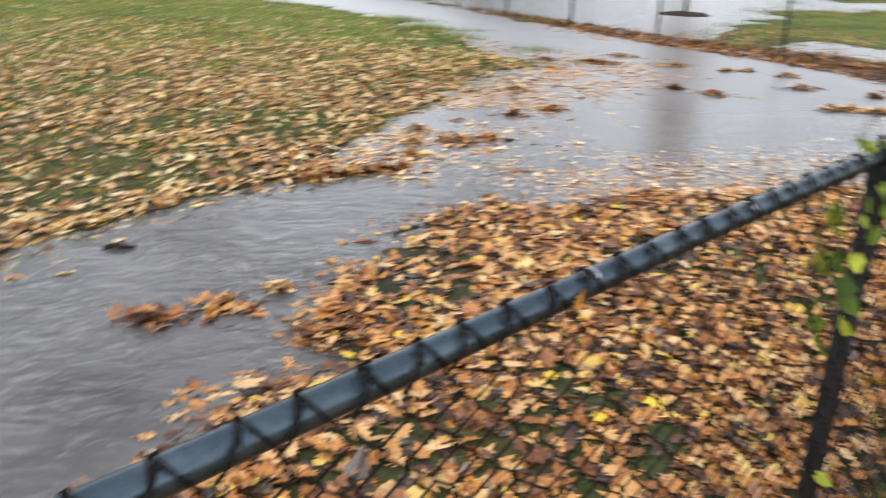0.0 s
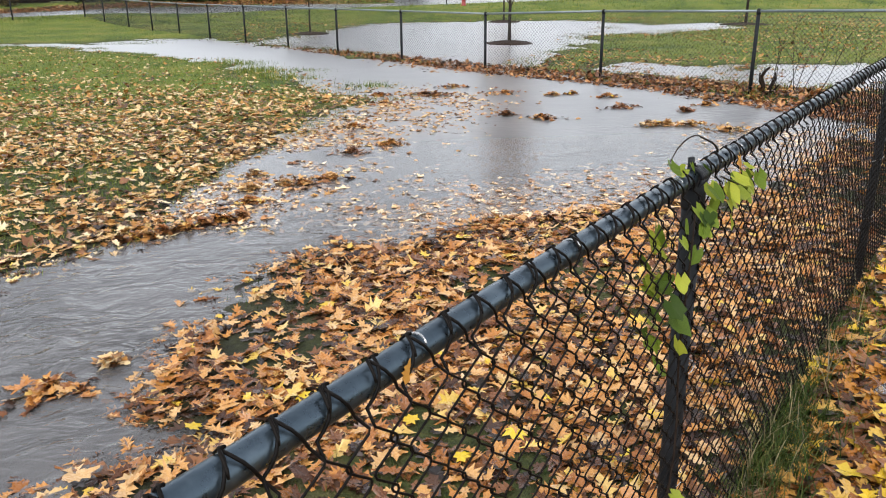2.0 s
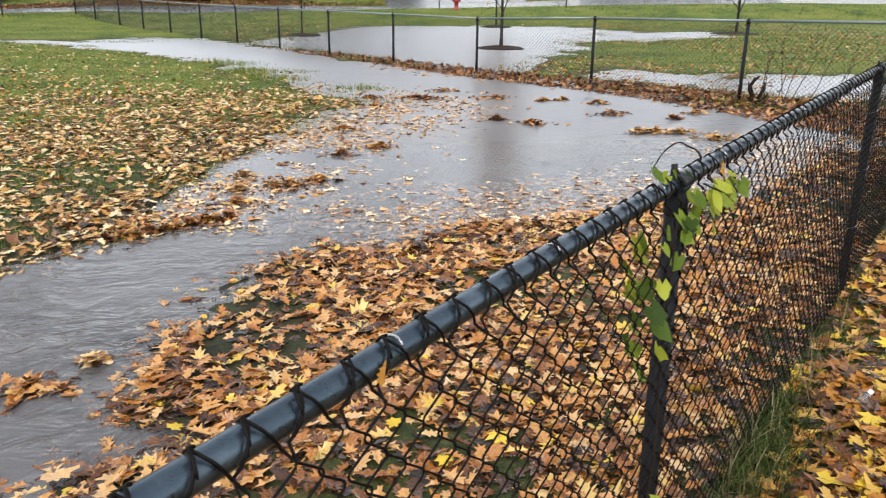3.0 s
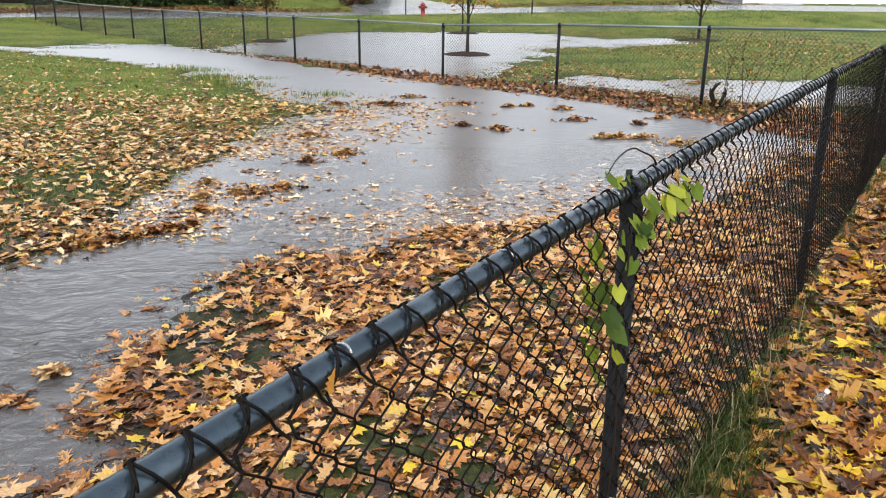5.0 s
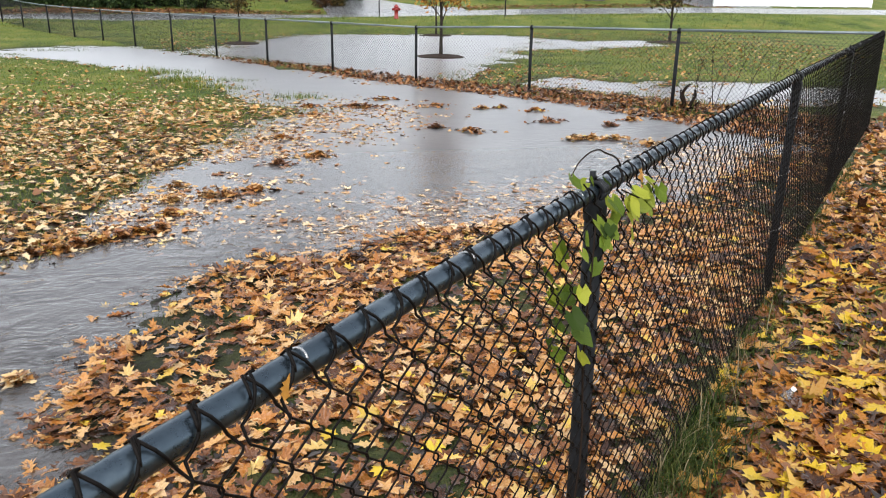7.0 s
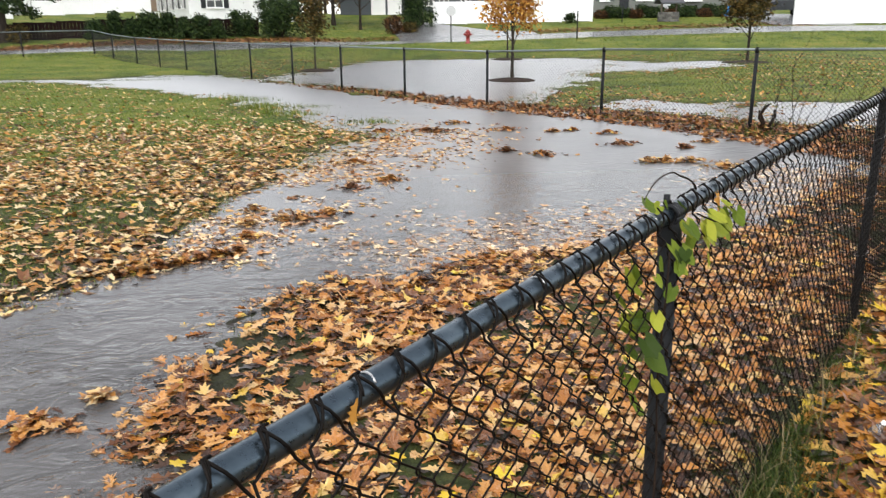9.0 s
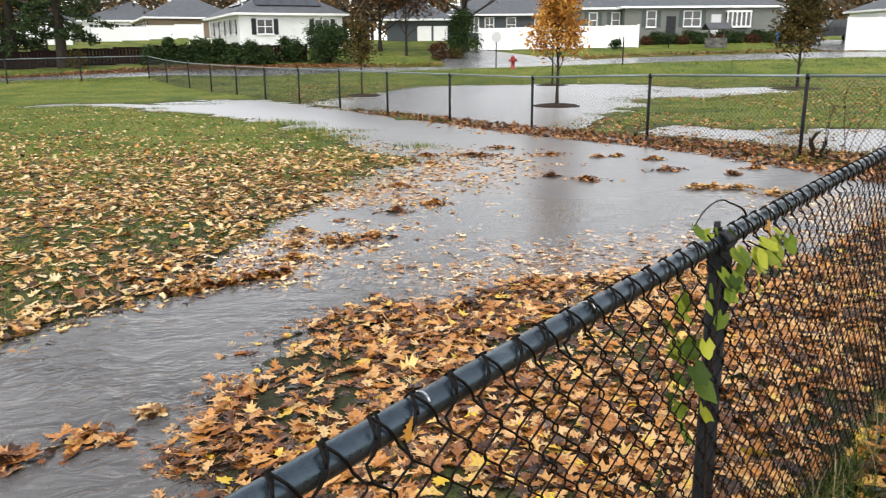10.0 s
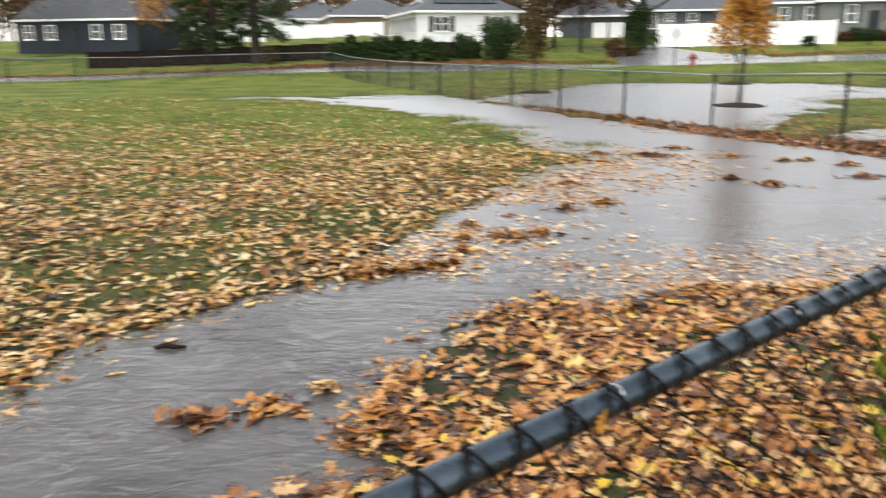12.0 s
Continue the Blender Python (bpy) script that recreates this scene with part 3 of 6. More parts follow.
near_fence = thing("chain_link_fence", "weathered dark chain-link fence with grey top rail", "fence")
start = POST_A - FENCE_DIR * (BAY * 2)
posts_near = [start + FENCE_DIR * (BAY * k) for k in range(5)]
END_POST = Vector((8.62, 9.58))
posts_near.append(END_POST)
rail_a, rail_b = posts_near[0] - FENCE_DIR * 0.5, END_POST
g = Geo()
n_rail = 60
g.tube([(*(rail_a.lerp(rail_b, k / n_rail)), rail_z((rail_a.lerp(rail_b, k / n_rail) - POST_A).dot(FENCE_DIR)) + 0.001 * math.sin(k * 1.3)) for k in range(n_rail + 1)], R_RAIL, 20)
part("top_rail", g, M_STEEL, near_fence, "blue-grey galvanised top rail, wet", True)
across = Vector((FENCE_DIR.y, -FENCE_DIR.x))
for k, p in enumerate(posts_near):
    z = rail_z((p - POST_A).dot(FENCE_DIR))
    foot = land_at(p.x, p.y) - 0.25
    head = p - across * -0.004 - FENCE_DIR * (0.042 if k == 2 else 0.0)
    g = Geo().tube([(p.x, p.y, foot), (head.x, head.y, z - R_RAIL - 0.01)], R_POST, 18)
    part("post", g, M_POST, near_fence, "dark steel line post", True)
    g = Geo().lathe([(R_POST + 0.0015, -0.045), (R_POST + 0.003, -0.04), (R_POST + 0.003, 0.0), (R_POST - 0.002, 0.012), (0.016, 0.02)], 16, (head.x, head.y, z - R_RAIL - 0.006))
    for w in (-0.014, -0.007, 0.0, 0.007, 0.014):
        g.tube([(head.x + FENCE_DIR.x * w + across.x * 0.0225 * math.cos(a), head.y + FENCE_DIR.y * w + across.y * 0.0225 * math.cos(a), z + 0.0225 * math.sin(a)) for a in [i * math.pi / 8 for i in range(17)]], 0.0048, 6)
    g.box((0, 0, 0.010), (0.018, 0.012, 0.030), Matrix.Translation((head.x - across.x * 0.012, head.y - across.y * 0.012, z + R_RAIL)) @ pose(0, 0, 0, 0, 0, 45), 0.003)
    part("post_cap", g, M_POST, near_fence, "loop cap that carries the rail", True)
side = Vector((FENCE_DIR.y, -FENCE_DIR.x))
NEAR_OUT, ROWS_NEAR = 0.0335, 33


def over_rail(steps):
    """Points round the rail from (share of the pitch, degrees round the pipe, gap) triples."""
    return [(u * PITCH, (R_RAIL + gap) * math.cos(radians(a)), RAIL_Z + (R_RAIL + gap) * math.sin(radians(a))) for u, a, gap in steps]


# one wire climbs to the left and ends in a barb bent down the front, its neighbour climbs to the right and tucks in behind it
BARB = over_rail([(0.86, -48, 0.006), (0.66, -22, 0.003), (0.46, 8, 0.003), (0.26, 38, 0.003), (0.08, 66, 0.004), (-0.04, 88, 0.007), (-0.14, 84, 0.010), (-0.22, 62, 0.006), (-0.28, 38, 0.004), (-0.31, 20, 0.003)])
TUCK = over_rail([(0.12, -48, 0.006), (0.32, -22, 0.003), (0.52, 8, 0.003), (0.72, 38, 0.003), (0.90, 66, 0.005), (1.0, 90, 0.009), (1.09, 84, 0.011), (1.12, 104, 0.006), (1.06, 126, 0.002)])
wires, wires_plain = [], []
for flip, arc in ((0, BARB), (1, TUCK)):
    zig = wire_path(0, flip, ROWS_NEAR, RAIL_Z, NEAR_OUT, R_RAIL, True)[:-1]
    wires.append(Geo().tube(zig + arc, [0.0019] * len(zig) + [0.0023] * (len(arc) - 2) + [0.0021, 0.0016], 6).mesh("wire", M_WIRE, True))
    wires_plain.append(Geo().tube(zig[1::3] + arc[1::2], 0.0026, 4, False).mesh("wire", M_WIRE))
frame_near = along(posts_near[1], END_POST)
wrnd = random.Random(3)
for i in range(int((END_POST - posts_near[1]).length / PITCH)):
    ob = new("wire", (wires if i * PITCH < 2 * BAY else wires_plain)[i % 2])
    ob.parent = near_fence
    ob.matrix_basis = frame_near @ pose(i * PITCH - 0.0035 + wrnd.uniform(-0.0012, 0.0012), wrnd.uniform(-0.0008, 0.0008), rail_z(i * PITCH - BAY) - RAIL_Z + wrnd.uniform(0.0, 0.0008), 0, wrnd.uniform(-0.3, 0.3), wrnd.uniform(-1.2, 1.2))
for u in (-2.4, -1.09, -0.66, -0.17, 0.27, 1.2, 2.2, 3.5, 4.6, 5.4, 6.9, 8.0):
    p, z = POST_A + FENCE_DIR * u, rail_z(u)
    ring = [(p.x + FENCE_DIR.x * 0.014 * math.sin(a * 0.9) + side.x * 0.0235 * math.cos(a), p.y + FENCE_DIR.y * 0.014 * math.sin(a * 0.9) + side.y * 0.0235 * math.cos(a), z + 0.0235 * math.sin(a))
            for a in [0.75 + i * 0.25 for i in range(8)]]
    part("tie_wire", Geo().tube(ring, 0.0018, 6), M_TIE, near_fence, "bright aluminium tie wire", True)
for k in (1, 2, 3, 4):
    for z in (0.5, 0.83, 1.15):
        p = posts_near[k]
        g = Geo().tube([(p.x + 0.032 * math.cos(a), p.y + 0.032 * math.sin(a), z + 0.004 * math.sin(2 * a) + 0.02 * math.cos(a)) for a in [i * 0.45 for i in range(14)]], 0.0015, 5)
        part("tie_wire", g, M_TIE, near_fence, "bright aluminium tie wire", True)

# the far fence: from the corner past the drift, then along the lawn, then along the road
far_line = [tuple(END_POST), (7.03, 12.14), (5.46, 14.8), (3.69, 17.05)] + [(3.72 - 1.432 * k, 17.0 + 2.36 * k) for k in (1.09, 2.12, 3.085, 4.065, 5.035, 5.985, 6.95, 7.9, 9, 10)]
back_line = [far_line[-1], (-13.45, 39.6), (-16.4, 38.6), (-19.4, 37.75), (-22.4, 36.9), (-25.4, 36.05), (-28.4, 35.2), (-31.4, 34.35), (-34.4, 33.5), (-37.4, 32.65)]
FAR_RAIL = 1.085


def far_fence(name, line, label, rail_of, wire, rail_mat, rows=31):
    f = thing(name, label, "fence")
    tops = [rail_of(p) for p in line]
    for k, (p, z) in enumerate(zip(line, tops)):
        g = Geo().tube([(*p, land_at(*p) - 0.3), (*p, z - 0.02)], 0.030, 10)
        part("post", g, M_POST, f, "dark steel fence post", True)
        g = Geo().lathe([(0.035, -0.05), (0.036, 0.0), (0.03, 0.025), (0.012, 0.04)], 10, (*p, z))
        part("post_cap", g, M_POST, f, "", True)
    for (p, zp), (q, zq) in zip(zip(line, tops), list(zip(line, tops))[1:]):
        length = (Vector(q) - Vector(p)).length
        g = Geo().tube([(*p, zp), (*q, zq)], 0.021, 10)
        part("top_rail", g, rail_mat, f, "galvanised top rail", True)
        me = panel_mesh(length, rows, 0.0, 0.026, 0.021, 0.0034, 3, wire)
        m = along(p, q)
        m.translation.z = zp
        m[2][0] = (zq - zp) / length
        part("chain_link_panel", me, wire, f).matrix_basis = m
    return f


RAIL_TOPS = [1.375, 1.30, 1.235, 1.135, 1.13, 1.12, 1.115, 1.115, 1.11, 1.12, 1.14, 1.17, 1.27, 1.44]
rail_top = dict(zip(far_line, RAIL_TOPS))
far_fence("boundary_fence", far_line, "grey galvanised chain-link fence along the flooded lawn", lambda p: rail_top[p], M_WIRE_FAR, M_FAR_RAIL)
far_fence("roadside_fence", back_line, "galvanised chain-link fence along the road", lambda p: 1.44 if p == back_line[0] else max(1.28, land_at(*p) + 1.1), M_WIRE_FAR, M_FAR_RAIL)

# ---- fallen leaves ----
LOBES = [(0, 1.0), (20, 0.60), (40, 0.88), (64, 0.47), (90, 0.80), (118, 0.40), (142, 0.54)]
LOBES_FAR = [(0, 1.0), (38, 0.55), (75, 0.85), (130, 0.55)]


def leaf_template(lobes, seed):
    """One curled leaf of unit size: a fan of triangles round its midrib."""
    r = np.random.default_rng(seed)
    half = [(a, k * r.uniform(0.85, 1.12)) for a, k in lobes]
    ring = half + [(180, 0.22)] + [(360 - a, k * r.uniform(0.9, 1.1)) for a, k in half[:0:-1]]
    a, k = np.radians([p[0] for p in ring]), np.array([p[1] for p in ring])
    x, y = np.sin(a) * k * 0.85, np.cos(a) * k * 1.1
    fold, cup, twist = r.uniform(-0.1, 0.5), r.uniform(-0.4, 0.4), r.uniform(-0.35, 0.35)
    z = fold * np.abs(x) * 0.8 + cup * (x * x + y * y) + twist * x * y
    v = np.vstack([[0, -0.05, -0.04], np.stack([x, y, z], -1)])
    n = len(ring)
    return v, np.array([(0, 1 + (i + 1) % n, 1 + i) for i in range(n)])


OAK = [(0, 1.0), (0.21, 0.70), (0.42, 0.72), (0.27, 0.36), (0.64, 0.26), (0.27, -0.02), (0.52, -0.28), (0.18, -0.44), (0.06, -0.95)]


def oak_template(seed):
    """One curled oak leaf with deep rounded bays."""
    r = np.random.default_rng(seed)
    k = r.uniform(0.85, 1.15, (2, len(OAK), 1))
    right = np.array(OAK) * k[0]
    left = np.array(OAK)[1:] * k[1][1:] * (-1, 1)
    ring = np.vstack([right, left[::-1]])
    x, y = ring[:, 0], ring[:, 1]
    z = r.uniform(0.0, 0.5) * np.abs(x) + r.uniform(-0.3, 0.3) * y * y + r.uniform(-0.3, 0.3) * x * y + r.normal(0, 0.03, len(x))
    n = len(ring)
    return np.vstack([[0, 0, -0.03], np.stack([x, y, z], -1)]), np.array([(0, 1 + (i + 1) % n, 1 + i) for i in range(n)])


NEAR_LEAVES = [leaf_template(LOBES, 20 + k) for k in range(2)] + [oak_template(50 + k) for k in range(6)]
FAR_LEAVES = [leaf_template(LOBES_FAR, 60 + k) for k in range(4)]


def scatter(x, y, z, size, tilt, templates, r):
    """Leaves at these places in one array of vertices and triangles."""
    verts, tris, base = [], [], 0
    pick = r.integers(0, len(templates), len(x))
    for k, (tv, tt) in enumerate(templates):
        s = pick == k
        n = int(s.sum())
        if not n:
            continue
        yaw, ta, ph = r.uniform(0, 2 * np.pi, n), np.broadcast_to(tilt, x.shape)[s] * np.abs(r.normal(0, 1, n)), r.uniform(0, 2 * np.pi, n)
        p = tv[None] * size[s][:, None, None] * np.stack([r.uniform(0.75, 1.15, n), r.uniform(0.85, 1.25, n), np.ones(n)], -1)[:, None]
        c, sn = np.cos(yaw)[:, None], np.sin(yaw)[:, None]
        px, py, pz = p[..., 0] * c - p[..., 1] * sn, p[..., 0] * sn + p[..., 1] * c, p[..., 2]
        pz = pz + np.tan(np.clip(ta, 0, 1.1))[:, None] * (px * np.cos(ph)[:, None] + py * np.sin(ph)[:, None])
        v = np.stack([px + x[s][:, None], py + y[s][:, None], pz + z[s][:, None]], -1)
        m = tv.shape[0]
        tris.append((tt[None] + (np.arange(n) * m)[:, None, None] + base).reshape(-1, 3))
        verts.append(v.reshape(-1, 3))
        base += n * m
    return np.vstack(verts), np.vstack(tris)


def throw(density, x0, x1, y0, y1, most, r):
    """Random places in a rectangle, kept by a density per square metre."""
    n = int((x1 - x0) * (y1 - y0) * most)
    x, y = r.uniform(x0, x1, n), r.uniform(y0, y1, n)
    keep = r.random(n) < density(x, y) / most
    return x[keep], y[keep]


BANK = NEAR_BANK + [(-3.5, -5), (-2.0, -1.25), tuple(POST_A), tuple(END_POST)]
LAWN = FAR_BANK + [(-13.5, 27.6), (-40, 30), (-40, -5)]


def patches(x, y, scale, low, high):
    return smooth(low, high, rough_noise(x, y, scale, 3) + 0.5)


def bank_density(x, y):
    d = inside_distance(x, y, BANK)
    edge = smooth(-0.20, -0.01, d + 0.45 * rough_noise(x, y, 2.2, 3))
    solid = 600 * edge * (0.72 + 0.28 * smooth(0.0, 0.8, d)) * smooth(0.5, 1.8, y) * (0.36 + 0.64 * patches(x, y, 1.5, 0.37, 0.55)) * (1 - smooth(2.6, 4.2, x) * (0.25 + 0.45 * patches(x, y, 0.8, 0.58, 0.42)))
    return np.where((beside_fence(x, y) < 0), solid, 0)


def mat_density(x, y):
    """Leaves that lie awash off the bank's far side."""
    wet = inside_distance(x, y, STREAM)
    return np.where(beside_fence(x, y) < -0.05, 900 * smooth(1.7, 0.2, wet) * (wet > 0) * smooth(0.2, 1.2, x) * smooth(10.4, 9.4, y) * patches(x, y, 1.3, 0.38, 0.52), 0)


def lawn_density(x, y):
    d = inside_distance(x, y, LAWN)
    fade = smooth(19.5, 7.5, y + 3.5 * rough_noise(x, y, 0.3, 3)) ** 1.3
    dry = (290 * fade + 16) * smooth(-0.1, 0.1, d + 0.3 * rough_noise(x, y, 2.0, 3)) * (0.3 + 0.7 * smooth(1.8, 3.6, y)) * (0.42 + 0.58 * patches(x, y, 0.9, 0.35, 0.55))
    rim = 200 * np.exp(-((d - 0.1) / 0.25) ** 2) * smooth(15, 8, y)
    shallow = 260 * np.exp(-np.clip(-d, 0, 9) / 1.0) * smooth(2.6, 1.2, -d) * (d < 0.1) * smooth(5.6, 6.6, y) * smooth(16, 12, y) * patches(x, y, 1.6, 0.36, 0.56)
    return np.maximum(dry + rim, shallow)


def path_density(x, y):
    side_d = beside_fence(x, y)
    return np.where(side_d > 0.03, 980 * smooth(-1.4, 1.5, y + 1.2 * rough_noise(x, y, 0.8, 3)) * smooth(6.3, 4.6, x) * (0.4 + 0.6 * patches(x, y, 1.4, 0.36, 0.52)) * (0.45 + 0.55 * smooth(0.2, 0.6, side_d)), 0)


def settle(x, y, r, pile=0.035):
    """Leaves lie on the ground or float on the water."""
    return np.maximum(land(x, y), 0.001) + 0.006 + r.random(len(x)) ** 2 * pile


def leaf_bed(name, density, box, most, size, tilt, mat, label, pile=0.035, templates=NEAR_LEAVES, seed=1, skip=None, float_z=(-0.012, 0.001)):
    r = np.random.default_rng(seed)
    x, y = throw(density, *box, most, r)
    if skip is not None:
        keep = ~skip(x, y)
        x, y = x[keep], y[keep]
    afloat = land(x, y) < 0.0
    v, t = scatter(x, y, np.where(afloat, r.uniform(*float_z, len(x)), settle(x, y, r, pile)), r.uniform(*size, len(x)), np.where(afloat, 0.09, tilt), templates, r)
    return tagged(new(name, big_mesh(name, v, t, mat)), label, "leaves", kind="stuff")


def singled(x, y):
    """The patch beside the near post where every leaf is a piece of its own."""
    return ((x - 1.35) ** 2 + (y - 3.05) ** 2 < 0.18) & (beside_fence(x, y) < -0.05)


# Under-layers whose dark colour paints the shade between the leaves above.
leaf_bed("gap_shade_leaves_bank", lambda x, y: 0.5 * bank_density(x, y) * (inside_distance(x, y, BANK) > 0.02), (-1.6, 7.5, 0.7, 8.5), 300, (0.042, 0.07), 0.2, M_LEAF_GAP_SHADE, "decayed leaves under the litter on the bank, darkened as shade in its gaps", 0.006, seed=12)
leaf_bed("gap_shade_leaves_path", lambda x, y: 0.3 * path_density(x, y), (0.3, 6.0, 0.0, 6.0), 300, (0.055, 0.09), 0.2, M_LEAF_GAP_SHADE, "decayed leaves under the fresh litter, darkened as shade in its gaps", 0.006, seed=13)
leaf_bed("gap_shade_leaves_lawn", lambda x, y: 0.08 * lawn_density(x, y) * (inside_distance(x, y, LAWN) > 0), (-9, 2.0, 3.0, 13), 90, (0.05, 0.08), 0.2, M_LEAF_GAP_SHADE, "decayed leaves in the lawn, darkened as shade between the upper leaves", 0.006, templates=FAR_LEAVES, seed=14)
leaf_bed("leaf_litter_bank", bank_density, (-1.6, 8.6, 0.7, 9.4), 600, (0.036, 0.066), 0.30, M_LEAF, "wet orange and brown oak leaves matted on the bank", seed=2, skip=singled)
leaf_bed("leaves_awash", mat_density, (0.1, 8.6, 5.0, 10.5), 900, (0.034, 0.06), 0.10, M_LEAF_SHEEN, "leaves lying awash in the shallow water, coloured pale for the sky's sheen", seed=22, float_z=(-0.022, -0.001))
leaf_bed("leaves_awash_lawn", lambda x, y: 800 * smooth(0.1, -0.1, inside_distance(x, y, LAWN)) * smooth(-2.4, -0.2, inside_distance(x, y, LAWN)) * smooth(5.9, 6.6, y) * smooth(15, 12, y) * patches(x, y, 1.6, 0.38, 0.52),
         (-2, 4, 5.8, 15), 800, (0.034, 0.06), 0.10, M_LEAF_SHEEN, "leaves lying awash beside the lawn, coloured pale for the sky's sheen", templates=FAR_LEAVES, seed=23, float_z=(-0.022, -0.001))
leaf_bed("leaf_litter_path", path_density, (-1.5, 5.8, -1.2, 6.4), 980, (0.04, 0.07), 0.36, M_LEAF_PATH, "wet yellow and orange leaves beside the fence", seed=3)
leaf_bed("leaf_litter_lawn", lawn_density, (-8, 2.8, 2.2, 13), 620, (0.036, 0.063), 0.30, M_LEAF_LAWN, "orange and tan leaves strewn over the lawn", seed=4)
leaf_bed("leaf_litter_far_lawn", lambda x, y: lawn_density(x, y), (-20, 2.8, 13, 26), 250, (0.04, 0.065), 0.3, M_LEAF_LAWN, "scattered leaves on the green lawn", templates=FAR_LEAVES, seed=5)
leaf_bed("leaf_litter_side_lawn", lawn_density, (-14, -8, 6, 13), 340, (0.04, 0.066), 0.3, M_LEAF_LAWN, "orange leaves strewn over the lawn", templates=FAR_LEAVES, seed=6)
leaf_bed("leaf_litter_park", lambda x, y: np.where((beside_fence(x, y) < 0) & (inside_distance(x, y, LAWN) < 0) & (flood(x, y) < 0.9), (14.0 + 22.0 * smooth(21, 16, y)) * patches(x, y, 0.3, 0.35, 0.6), 0),
         (-3, 24, 12, 38), 36, (0.05, 0.08), 0.3, M_LEAF, "few scattered leaves on the park lawn", templates=FAR_LEAVES, seed=7)

leaf_bed("leaf_litter_path_end", lambda x, y: 300 * (beside_fence(x, y) > 0.04) * smooth(2.6, 1.2, beside_fence(x, y)) * smooth(4.4, 5.6, x) * (0.4 + 0.6 * patches(x, y, 1.1, 0.36, 0.52)),
         (4.4, 10.5, 3.5, 11), 300, (0.045, 0.075), 0.35, M_LEAF, "wet orange leaves along the far end of the fence", templates=FAR_LEAVES, seed=17)


def outskirts(x, y):
    """Thinner litter round the places that lie close by."""
    away = np.hypot(x - 0.3, y - 2.0)
    covered = (beside_fence(x, y) > 0.03) & (y > 1.0) & (x < 4.6) | (beside_fence(x, y) <= 0.03) & (y > 2.4)
    return np.where(covered, 0, 150 * smooth(9.5, 2.5, away + 2.5 * rough_noise(x, y, 0.6, 3)) * (flood(x, y) < 0.1))


leaf_bed("leaf_litter_outskirts", outskirts, (-9, 10.5, -6, 8.5), 190, (0.045, 0.075), 0.35, M_LEAF, "wet orange leaves thinning out over the grass", templates=FAR_LEAVES, seed=16)


def line_distance(x, y, line):
    best = np.full(x.shape, 1e9)
    for (x0, y0), (x1, y1) in zip(line, line[1:]):
        ex, ey = x1 - x0, y1 - y0
        t = np.clip(((x - x0) * ex + (y - y0) * ey) / (ex * ex + ey * ey), 0, 1)
        best = np.minimum(best, np.hypot(x - x0 - t * ex, y - y0 - t * ey))
    return best


def drift_density(x, y):
    d = line_distance(x + 0.12, y + 0.1, far_line[:9])
    wide = 0.22 + 0.34 * smooth(22, 12, y) + 0.3 * rough_noise(x, y, 0.9, 3) + 0.7 * smooth(5.5, 7.2, x)
    return 330 * smooth(wide + 0.18, wide - 0.12, d) * smooth(27, 18, y)


r_drift = np.random.default_rng(8)
dx, dy = throw(drift_density, -4, 9.5, 9, 30, 330, r_drift)
dist = line_distance(dx, dy, far_line[:9])
dz = np.maximum(land(dx, dy), 0) + 0.01 + 0.11 * np.exp(-(dist / 0.22) ** 2) * r_drift.random(len(dx)) * smooth(26, 16, dy)
v, t = scatter(dx, dy, dz, r_drift.uniform(0.034, 0.062, len(dx)), 0.45, FAR_LEAVES, r_drift)
tagged(new("leaf_drift", big_mesh("leaf_drift", v, t, M_LEAF_RUSSET)), "sodden russet leaves banked along the fence foot", "leaves", kind="stuff")


def verge_density(x, y):
    e = np.interp(x, [p[0] for p in ROAD_FAR], [p[1] for p in ROAD_FAR])
    return (60 + 170 * smooth(2, -3, x)) * np.exp(-((y - e - 1.0) / 1.1) ** 2) * (1 - smooth(4, 6, x) * smooth(15, 12, x))


leaf_bed("leaf_verge", verge_density, (-40, 36, 38, 60), 230, (0.06, 0.11), 0.3, M_LEAF_RUSSET, "brown leaves lying along the road verge", templates=FAR_LEAVES, seed=9)

# clumps of leaves aground in the flowing water
BERM = [(-1.25 + 0.09 * k, 5.92 + 0.058 * k + 0.04 * math.sin(k * 2.1), 0.04 + 0.05 * math.sin(k * 1.7) ** 2) for k in range(10)]
CLUMPS = BERM + [(-1.05, 3.69, 0.2), (-0.84, 3.92, 0.06), (-1.35, 3.5, 0.2), (0.01, 7.45, 0.16), (0.27, 7.61, 0.16), (-0.14, 7.48, 0.09), (-0.41, 6.87, 0.12), (-0.45, 7.34, 0.1), (-0.44, 7.92, 0.1),
                 (3.95, 12.8, 0.16), (4.32, 12.9, 0.12), (4.57, 11.3, 0.26), (4.76, 12.43, 0.2), (5.89, 11.29, 0.22), (5.31, 10.82, 0.18), (4.37, 9.8, 0.24), (4.61, 9.81, 0.24), (4.92, 9.73, 0.3), (5.2, 9.3, 0.3),
                 (3.17, 10.61, 0.26), (2.77, 10.96, 0.16), (3.25, 13.17, 0.3), (2.52, 14.16, 0.3), (1.92, 13.33, 0.3), (1.15, 12.33, 0.26), (1.17, 13.28, 0.3), (2.08, 13.17, 0.26), (0.6, 10.4, 0.2), (1.0, 9.2, 0.16), (0.5, 8.8, 0.18)]
